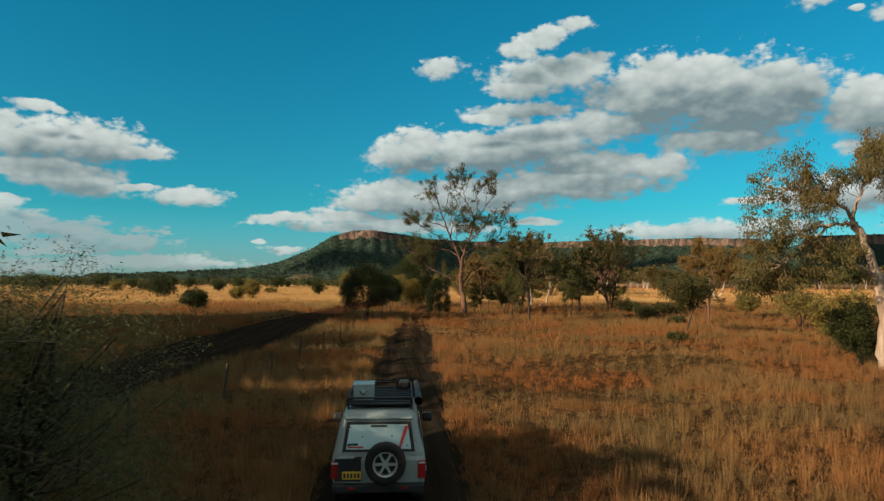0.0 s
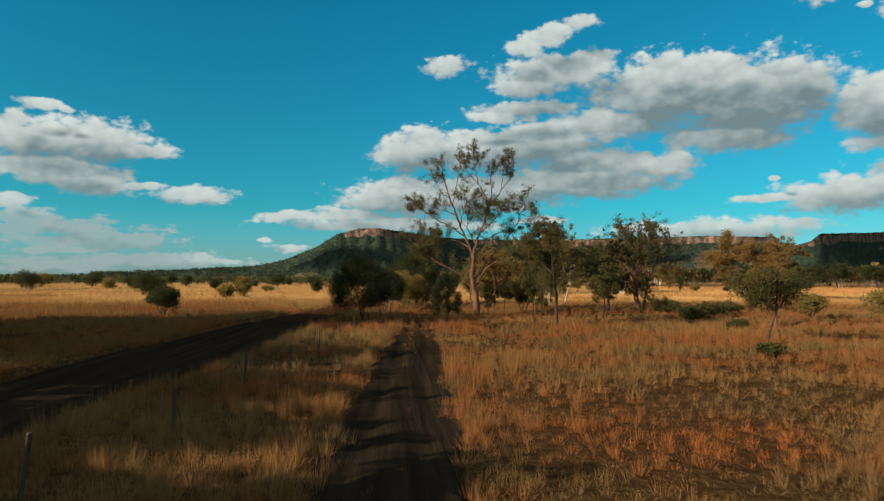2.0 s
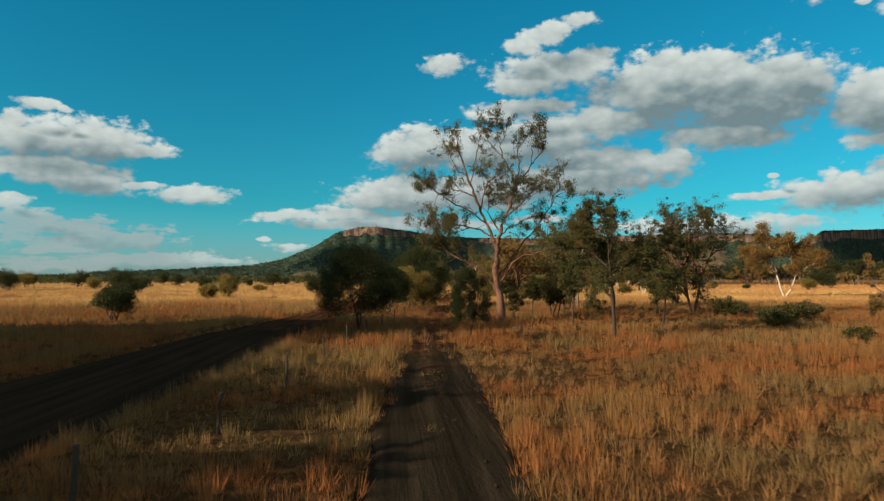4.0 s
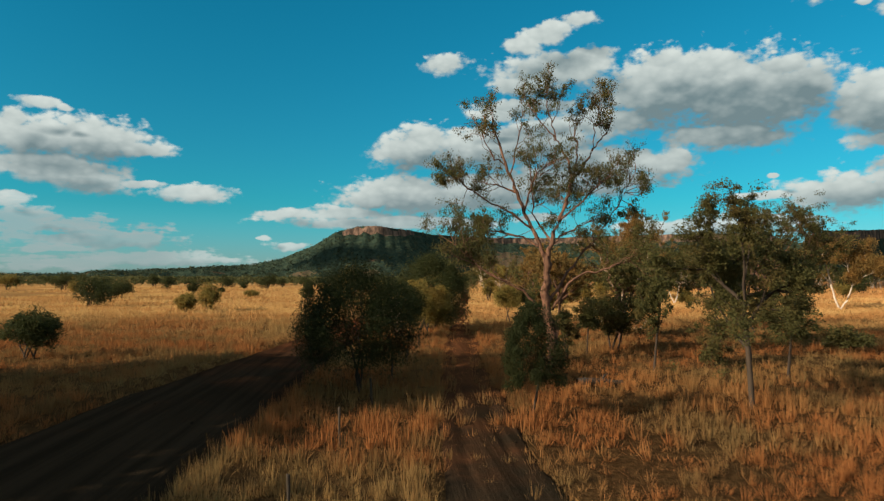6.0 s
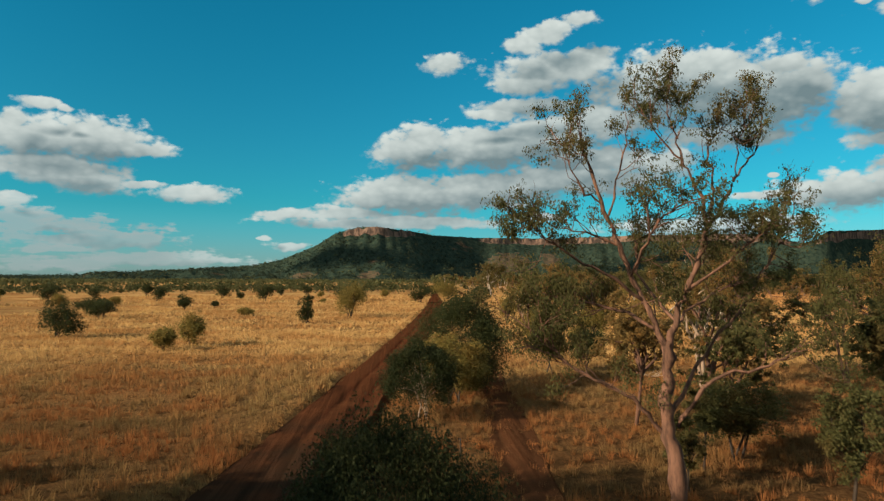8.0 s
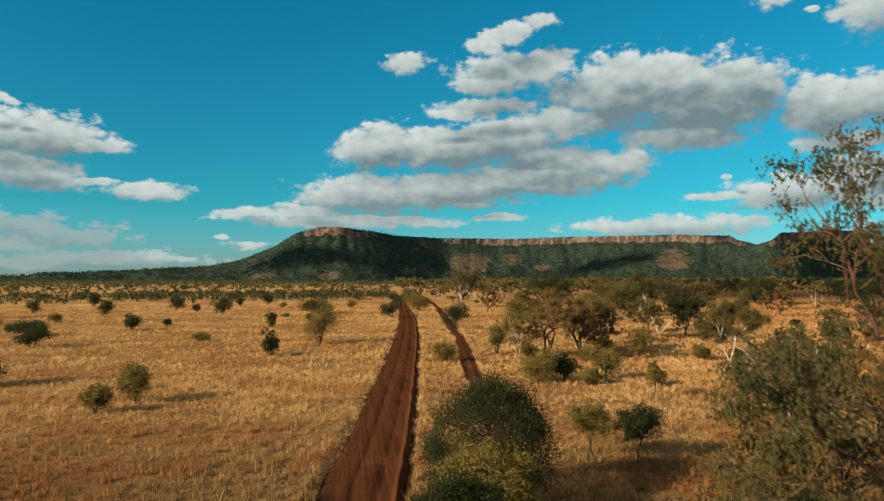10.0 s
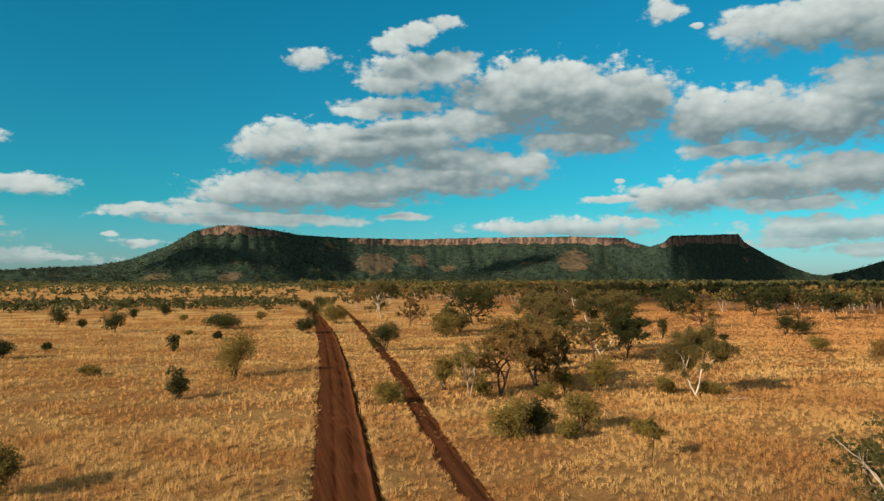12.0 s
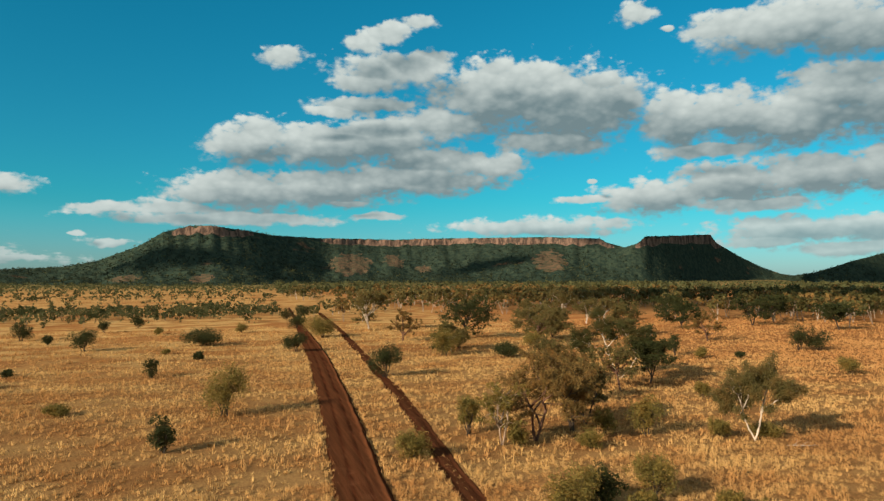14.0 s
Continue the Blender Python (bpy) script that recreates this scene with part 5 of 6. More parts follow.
def far_woods():
    """The scrub and open woodland of the plain, and the forest on the range: too many to count."""
    rng = np.random.RandomState(5)

    def scatter(name, label, spots, mats, leafs, size, lobes=4, lift=0.42, tight=1.0, stems=1):
        # spots: x, y, z, height, width
        n = len(spots)
        sp = np.asarray(spots)
        c = sp[:, None, :3] + np.stack([rng.randn(n, lobes) * 0.24 * sp[:, 4:5], rng.randn(n, lobes) * 0.24 * sp[:, 4:5],
                                        sp[:, 3:4] * rng.uniform(lift, 0.88, (n, lobes))], -1)
        c = np.repeat(c.reshape(-1, 3), leafs, axis=0)
        h = np.repeat(np.repeat(sp[:, 3], lobes), leafs)
        w = np.repeat(np.repeat(sp[:, 4], lobes), leafs)
        off = rng.randn(len(c), 3)
        off /= np.linalg.norm(off, axis=1)[:, None]
        off *= rng.uniform(0.4, 1.0, (len(c), 1))
        p = c + off * np.stack([w * 0.26, w * 0.26, h * 0.20], -1) * tight
        a, b = rng.randn(len(c), 3), rng.randn(len(c), 3)
        a /= np.linalg.norm(a, axis=1)[:, None]
        b = np.cross(a, b)
        b /= np.linalg.norm(b, axis=1)[:, None]
        s = (h * size * rng.uniform(0.7, 1.4, len(c)))[:, None]
        v = np.stack([p - a * s, p + b * s * 0.6, p + a * s, p - b * s * 0.6], 1).reshape(-1, 3)
        v[:, 2] = np.maximum(v[:, 2], np.repeat(np.repeat(sp[:, 2], lobes), leafs * 4) - 0.2)
        f = np.arange(len(v)).reshape(-1, 4)
        # thin stems, leaning apart
        q = np.array([[-1, -1, 0], [1, -1, 0], [0, 1, 0]]) * 0.5
        trees = np.repeat(sp, stems, axis=0)
        m = len(trees)
        r = (trees[:, 3] * 0.024)[:, None, None]
        low = trees[:, None, :3] + q[None] * r
        slant = np.stack([rng.randn(m) * 0.13 * (stems > 1) * trees[:, 4], rng.randn(m) * 0.13 * (stems > 1) * trees[:, 4], trees[:, 3] * 0.68], -1)
        top = trees[:, None, :3] + q[None] * r * 0.5 + slant[:, None]
        st = np.concatenate([low, top], 1).reshape(-1, 3)
        k = len(v) + 6 * np.arange(m)[:, None]
        sf = np.concatenate([k + np.array([0, 1, 4, 3]), k + np.array([1, 2, 5, 4]), k + np.array([2, 0, 3, 5])], 0)
        me = mesh_from(name, np.concatenate([v, st]), [f, sf], mats)
        ids = np.zeros(len(f) + len(sf), dtype=np.int32)
        ids[len(f):] = 1
        me.polygons.foreach_set("material_index", ids)
        tagged(new(name, me), label, "trees", kind="stuff")

    def polar(az, r):
        a = np.radians(az)
        return EYE[0] + r * np.sin(a), EYE[1] + r * np.cos(a)

    dark, olive, rust, far, belt_bushes, wood_dark, wood_olive, wood_rust = [], [], [], [], [], [], [], []
    # open side of the road: a sparse belt, then thickening scrub
    while len(dark) + len(olive) + len(far) < 2900:
        az, r = rng.uniform(-48, 8), 280 * (2300 / 280) ** rng.rand()
        x, y = polar(az, r)
        if abs(x - road_x(y)) < 7 or abs(x - track_x(y)) < 5 or (y < 430 and x > -140):
            continue
        belt = 0.07 + 0.9 * math.exp(-((r - 470 - 0.35 * (az + 15)) / 50) ** 2) + 0.85 * min(1, max(0, (r - 640) / 300))
        if rng.rand() > belt * (0.35 + 1.1 * float(value_noise(x, y, 0.012, 21))):
            continue
        h = rng.uniform(2.5, 6.5) * (1.15 if r > 700 else 1)
        (far if r > 850 else dark if rng.rand() < 0.6 else olive).append((x, y, 0, h, h * rng.uniform(0.8, 1.5)))
    # a belt of dark bushes across the open side
    for i in range(560):
        az = rng.uniform(-46, 4)
        r = 455 + 0.5 * az + rng.randn() * 30 if i < 300 else rng.uniform(400, 820)
        x, y = polar(az, r)
        if abs(x - road_x(y)) > 6:
            h = rng.uniform(3.0, 7.0)
            belt_bushes.append((x, y, 0, h, h * rng.uniform(0.6, 1.1)))
    # wooded side
    count = 0
    while count < 2100:
        az, r = rng.uniform(4, 62), 370 * (1750 / 370) ** rng.rand()
        x, y = polar(az, r)
        if abs(x - road_x(y)) < 8 or abs(x - track_x(y)) < 6 or (y < 400 and x < 130):
            continue
        wood = min(1, max(0.05, (r - 330) / 420)) * (0.06 + 2.4 * max(0, float(value_noise(x, y, 0.013, 22)) - 0.38))
        if az > 28:
            wood *= 1.6
        if rng.rand() > wood:
            continue
        h = rng.uniform(6, 15)
        b = rng.rand()
        if r > 900:
            far.append((x, y, 0, h, h * rng.uniform(0.8, 1.4)))
            count += 1
            continue
        if r < 760:
            (wood_dark if b < 0.20 + 0.20 * (az > 30) else wood_olive if b < 0.75 else wood_rust).append((x, y, 0, h, h * rng.uniform(0.8, 1.4)))
            count += 1
            continue
        (dark if b < 0.25 + 0.25 * (az > 30) else olive if b < 0.75 else rust).append((x, y, 0, h, h * rng.uniform(0.7, 1.3)))
        count += 1
    # olive scrub that closes up towards the foot of the range
    for i in range(4200):
        az, r = rng.uniform(-46, 56), rng.uniform(1100, 2750)
        x, y = polar(az, r)
        if value_noise(x, y, 0.006, 27) > 0.32:
            h = rng.uniform(4, 9)
            far.append((x, y, max(0, float(range_height(np.array(az), np.array(r)))), h, h * rng.uniform(1.0, 1.8)))
    # closed wood on the far side of the clearing
    for i in range(560):
        az = rng.uniform(20, 54)
        r = rng.uniform(0, 1) * 330 + np.interp(az, (20, 26, 32, 40, 52), (560, 440, 390, 400, 400))
        x, y = polar(az, r)
        if value_noise(x, y, 0.02, 28) < 0.42:
            continue
        h = rng.uniform(9, 16)
        b = rng.rand()
        (wood_dark if b < 0.25 + 0.3 * (az > 34) else wood_olive if b < 0.75 else wood_rust).append((x, y, 0, h, h * rng.uniform(0.8, 1.3)))
    scatter("scrub", "dark green bushes and trees scattered over the plain", dark, [LEAF_DARK, BARK_DARK], 11, 0.11)
    scatter("scrub", "dark rounded bushes in a belt over the plain", belt_bushes, [LEAF_FAR, BARK_DARK], 14, 0.085, 5, 0.25, 0.85)
    scatter("scrub", "olive scrub and open eucalypt woodland on the plain", olive, [LEAF_FAR, BARK_PALE], 11, 0.11)
    scatter("scrub", "rusty eucalypts in open woodland", rust, [LEAF_RUST, BARK_WHITE], 11, 0.11)
    scatter("scrub", "grey-olive scrub towards the foot of the range", far, [LEAF_FAR, BARK_PALE], 3, 0.24, 3, stems=0)
    scatter("woodland", "dark green eucalypts of the wood on thin trunks", wood_dark, [LEAF_TALL, BARK_PALE], 16, 0.085, 6, 0.50, 0.62, 2)
    scatter("woodland", "olive eucalypts of the wood on pale forked trunks", wood_olive, [LEAF_GUM, BARK_WHITE], 14, 0.085, 6, 0.50, 0.62, 2)
    scatter("woodland", "rusty eucalypts of the wood on pale forked trunks", wood_rust, [LEAF_RUST, BARK_PALE], 14, 0.085, 6, 0.50, 0.62, 2)
    # forest on the range
    slope = []
    while len(slope) < 11000:
        az, s = rng.uniform(-34, 60), rng.uniform(-760, 40)
        if -18 < s < 1:
            continue
        r = float(crest(np.array(az))) + s
        z = float(range_height(np.array(az), np.array(r)))
        x, y = polar(az, r)
        if z < -1 or (bare_slope(np.array(az), np.array(s)) and rng.rand() < 0.85) or rng.rand() > 0.35 + 0.9 * float(value_noise(x, y, 0.008, 23)):
            continue
        h = rng.uniform(4.5, 9) * (0.6 if s > 0 else 1)
        slope.append((x, y, z - 1.0, h, h * rng.uniform(0.8, 1.3)))
    scatter("forest", "dark green forest on the slopes of the mesa", slope, [LEAF_FOREST, BARK_DARK], 2, 0.25, stems=0)


def grass():
    """Dry tussock grass: domes of thin arching blades, finer near the track."""
    rng = np.random.RandomState(9)
    vs = []
    for (x0, x1, y0, y1, per, tall, wide, blades, girth) in (
            (-16, 26, 9, 40, 11.0, 0.24, 0.0075, 9, 0.26), (-20, 38, 40, 75, 3.6, 0.24, 0.013, 7, 0.32), (-18, 30, 9, 34, 5.5, 0.56, 0.0068, 32, 0.26), (-24, 42, 34, 62, 3.8, 0.58, 0.0098, 26, 0.30), (-46, 62, 62, 108, 2.6, 0.66, 0.019, 22, 0.38),
            (-70, 98, 108, 180, 1.8, 0.68, 0.036, 15, 0.46), (-100, 218, 180, 290, 0.78, 0.74, 0.082, 8, 0.60), (-140, 300, 290, 420, 0.22, 0.85, 0.14, 7, 0.6)):
        n = int((x1 - x0) * (y1 - y0) * per)
        x, y = rng.uniform(x0, x1, n), rng.uniform(y0, y1, n)
        # taller grass crowds the verges
        k = int((y1 - y0) * per * 4.0)
        vy, side = rng.uniform(y0, y1, k), rng.choice((-1, 1), k)
        x, y = np.concatenate([x, np.where(rng.rand(k) < 0.5, road_x(vy) + side * (np.maximum(road_half(vy), ROAD_HALF) + rng.uniform(-0.35, 1.4, k)), track_x(vy) + side * (track_half(vy) + rng.uniform(-0.5, 0.9, k)))]), np.concatenate([y, vy])
        n = len(x)
        thick = value_noise(x, y, 0.10, 31) * 0.6 + value_noise(x, y, 0.45, 32) * 0.4
        if y1 < 80 and tall > 0.3:
            # tall grass stands in drifts, with short stubble between
            thick = thick - 0.16 * np.exp(-((x - 7) / 6) ** 2 - ((y - 25) / 5) ** 2)
            ok = rng.rand(n) < np.clip((thick - 0.22) * 4.0, 0.25, 1)
        else:
            ok = rng.rand(n) < np.clip((thick - 0.04) * 2.4, 0.55, 1)
        a, b = np.abs(x - road_x(y)), np.abs(x - track_x(y))
        ok &= (a > np.maximum(road_half(y), ROAD_HALF) + 0.15 - 0.9 * value_noise(x, y, 0.5, 33) ** 2 - 3.0 * np.clip((y - 330) / 190, 0, 0.75)) & ((b > track_half(y) - 0.75 * value_noise(x, y, 0.6, 34) ** 2) | ((b < 0.34) & (rng.rand(n) < np.interp(y, (38, 55, 170, 200), (0.1, 0.95, 0.9, 0.4)))) | (rng.rand(n) < np.interp(y, (56, 74, 115, 150), (0, 0.34, 0.36, 0))))
        x, y, thick, b = x[ok], y[ok], thick[ok], b[ok]
        n = len(x)
        h = tall * rng.uniform(0.5, 1.3, n) * (0.68 + 0.6 * thick) * np.where(b < 0.4, 0.5, 1)
        g = girth * rng.uniform(0.6, 1.3, n)
        base = np.repeat(np.stack([x, y, ground_z(x, y) - 0.02], -1), blades, axis=0)
        m = n * blades
        ang = rng.uniform(0, 2 * np.pi, m)
        out = np.stack([np.cos(ang), np.sin(ang), 0 * ang], -1)
        q = np.sqrt(rng.rand(m))                       # 0 in the heart of the tussock, 1 at its rim
        hh = np.repeat(h, blades) * (1.05 - 0.55 * q ** 2) * rng.uniform(0.7, 1.2, m)
        foot = base + out * (q * 0.55 * np.repeat(g, blades))[:, None]
        tip = foot + out * (q * np.repeat(g, blades) * rng.uniform(0.3, 1.1, m))[:, None] + np.array([0, 0, 1.0]) * hh[:, None]
        tip[:, :2] += rng.randn(m, 2) * 0.05
        turn = ang + rng.uniform(-1.2, 1.2, m)
        side = np.stack([-np.sin(turn), np.cos(turn), 0 * ang], -1) * (wide * rng.uniform(0.6, 1.3, m))[:, None]
        vs.append(np.stack([foot - side, foot + side, tip], 1).reshape(-1, 3))
    v = np.concatenate(vs)
    me = mesh_from("grass", v, [np.arange(len(v)).reshape(-1, 3)], [BLADES])
    tagged(new("grass", me), "dry straw and ginger tussock grass", "grass", kind="stuff")


gums_and_shrubs()
white_gum(35, 60.8, 180.4, 43, 1.0, LEAF_GUM, "white-barked gum forked at the ground, standing alone", 1, 0.70, 1.1)
white_gum(26, 80.0, 155.0, 30, 1.25, LEAF_RUST, "white-barked gum with bare limbs and golden rusty crown", -1, 0.8, 1.1)
white_gum(33, 75.0, 236.0, 33, 1.3, LEAF_TALL, "broad eucalyptus with white forked trunk, olive crown", -1, 1.3, 1.25)
tall_gum()
paddock_gum()
far_woods()
grass()

# ---- the four-wheel drive on the track ----
PAINT = make_plain("silver_white_paint", (0.21, 0.235, 0.22), 0.38, 0.0, 0.5, 0.22)
BLACK = make_plain("black_plastic", (0.012, 0.012, 0.012), 0.6, 0.0, 0.3, 0.2)
RUBBER = make_plain("tyre_rubber", (0.014, 0.013, 0.012), 0.85, 0.0, 0.2, 0.35)
ALLOY = make_plain("alloy_rim", (0.42, 0.42, 0.40), 0.4, 0.5, 0.5, 0.2)
STEEL = make_plain("galvanised_steel", (0.26, 0.32, 0.31), 0.42, 0.35, 0.5, 0.15)
RED_LENS = make_plain("red_lens", (0.25, 0.012, 0.010), 0.25, 0.0, 0.6, 0.1)
CLEAR_LENS = make_plain("clear_lens", (0.45, 0.45, 0.42), 0.2, 0.0, 0.6, 0.1)
YELLOW = make_plain("yellow_plate", (0.55, 0.33, 0.03), 0.5, 0.0, 0.4, 0.1)
RED = make_plain("red_plastic", (0.42, 0.03, 0.025), 0.5, 0.0, 0.4, 0.1)
SCREEN = make_plain("painted_sky_reflection", (0.30, 0.38, 0.37), 0.35, 0.45, 0.5, 0.12, (0.30, 0.36, 0.36))
TINT = make_plain("tinted_glass", (0.015, 0.018, 0.018), 0.08, 0.0, 0.7, 0.05)
TIMBER = make_bark("weathered_timber", (0.050, 0.037, 0.027), (0.030, 0.023, 0.017), (0.014, 0.011, 0.009))
DEADWOOD = make_bark("dead_grey_wood", (0.34, 0.27, 0.21), (0.22, 0.165, 0.12), (0.08, 0.06, 0.045))


def box(bm, x0, x1, y0, y1, z0, z1, bevel=0.0):
    r = bmesh.ops.create_cube(bm, size=1.0)
    bmesh.ops.scale(bm, vec=(x1 - x0, y1 - y0, z1 - z0), verts=r["verts"])
    bmesh.ops.translate(bm, vec=((x0 + x1) / 2, (y0 + y1) / 2, (z0 + z1) / 2), verts=r["verts"])
    if bevel:
        edges = list({e for v in r["verts"] for e in v.link_edges})
        bmesh.ops.bevel(bm, geom=edges, offset=bevel, segments=2, affect="EDGES", profile=0.5)
    return bm


def boxed(*args):
    return box(bmesh.new(), *args)


def loft(sections, corner=0.12, arc=4):
    """A body from level outlines: (height, back, front, half width), with rounded corners, closed below and above."""
    bm = bmesh.new()
    rings = []
    for z, back, front, half in sections:
        c = min(corner, half * 0.9)
        ring = []
        for cx, cy, a0 in ((half - c, front - c, 0), (-half + c, front - c, 90), (-half + c, back + c, 180), (half - c, back + c, 270)):
            for i in range(arc + 1):
                a = radians(a0 + 90 * i / arc)
                ring.append(bm.verts.new((cx + c * math.cos(a), cy + c * math.sin(a), z)))
        rings.append(ring)
    n = len(rings[0])
    for low, top in zip(rings, rings[1:]):
        for i in range(n):
            bm.faces.new((low[i], low[(i + 1) % n], top[(i + 1) % n], top[i]))
    bm.faces.new(rings[0][::-1])
    bm.faces.new(rings[-1])
    return bm


def panel(corners, depth):
    """A thin slab with four corners, thickened along its normal."""
    bm = bmesh.new()
    p = [Vector(c) for c in corners]
    n = (p[1] - p[0]).cross(p[2] - p[1]).normalized() * depth
    a = [bm.verts.new(v) for v in p]
    b = [bm.verts.new(v + n) for v in p]
    bm.faces.new(b)
    bm.faces.new(a[::-1])
    for i in range(4):
        j = (i + 1) % 4
        bm.faces.new((a[i], a[j], b[j], b[i]))
    return bm


def tyre_mesh(radius, width):
    """A tyre with axle along y: rounded shoulders, tread blocks cut into the crown."""
    bm = bmesh.new()
    prof = [(0.60, -0.42), (0.72, -0.50), (0.88, -0.50), (0.96, -0.42), (1.0, -0.26), (1.0, 0.0), (1.0, 0.26), (0.96, 0.42), (0.88, 0.50), (0.72, 0.50), (0.60, 0.42)]
    n = 48
    rings = []
    for i in range(n):
        a = 2 * math.pi * i / n
        lug = 0.985 if i % 2 else 1.0
        rings.append([bm.verts.new((radius * r * (lug if r > 0.95 else 1) * math.cos(a), width * w, radius * r * (lug if r > 0.95 else 1) * math.sin(a))) for r, w in prof])
    for i in range(n):
        p, q = rings[i], rings[(i + 1) % n]
        for k in range(len(prof) - 1):
            bm.faces.new((p[k], p[k + 1], q[k + 1], q[k]))
    return bm


def rim_mesh(radius, width, spokes=6):
    """A dished alloy wheel with spokes round a hub, axle along y, its face towards -y."""
    bm = bmesh.new()
    n = 36
    prof = [(1.0, -0.42), (0.97, -0.46), (0.90, -0.40), (0.86, -0.20), (0.86, 0.40)]
    rings = [[bm.verts.new((radius * r * math.cos(2 * math.pi * i / n), width * w, radius * r * math.sin(2 * math.pi * i / n))) for r, w in prof] for i in range(n)]
    for i in range(n):
        p, q = rings[i], rings[(i + 1) % n]
        for k in range(len(prof) - 1):
            bm.faces.new((p[k], q[k], q[k + 1], p[k + 1]))
    for s in range(spokes):
        a = 2 * math.pi * s / spokes
        r = bmesh.ops.create_cube(bm, size=1.0)
        bmesh.ops.scale(bm, vec=(radius * 0.72, width * 0.14, radius * 0.20), verts=r["verts"])
        bmesh.ops.translate(bm, vec=(radius * 0.52, -width * 0.30, 0), verts=r["verts"])
        bmesh.ops.rotate(bm, cent=(0, 0, 0), matrix=Matrix.Rotation(-a, 3, "Y"), verts=r["verts"])
    h = bmesh.ops.create_cone(bm, cap_ends=True, segments=20, radius1=radius * 0.30, radius2=radius * 0.22, depth=width * 0.3)
    bmesh.ops.rotate(bm, cent=(0, 0, 0), matrix=Matrix.Rotation(radians(90), 3, "X"), verts=h["verts"])
    bmesh.ops.translate(bm, vec=(0, -width * 0.32, 0), verts=h["verts"])
    return bm


def rod(points, radius, sides=8):
    w = Wood(1)
    w.rng = np.random.RandomState(3)
    p = np.asarray(points, dtype=float)
    t = p[-1] - p[0]
    w.limb(p, radius, radius, sides)
    v, q = w.wood()
    return mesh_from("rod", v, [q], [BLACK], True)


def wheel(name, parent, x, y, z, radius, width, face):
    w = part(name, tyre_mesh(radius, width), RUBBER, parent, smooth=True)
    w.location = (x, y, z)
    w.rotation_euler = (0, 0, radians(face))
    part("rim", rim_mesh(radius * 0.60, width), ALLOY, w, "six-spoke alloy rim")
    # a black disc stands for the shade in the hollow behind the spokes
    hub = bmesh.new()
    c = bmesh.ops.create_cone(hub, cap_ends=True, segments=24, radius1=radius * 0.52, radius2=radius * 0.50, depth=width * 0.2)
    bmesh.ops.rotate(hub, cent=(0, 0, 0), matrix=Matrix.Rotation(radians(90), 3, "X"), verts=c["verts"])
    bmesh.ops.translate(hub, vec=(0, -width * 0.02, 0), verts=c["verts"])
    part("shade_disc", hub, BLACK, w, "black disc standing for the shade behind the spokes")
    return w


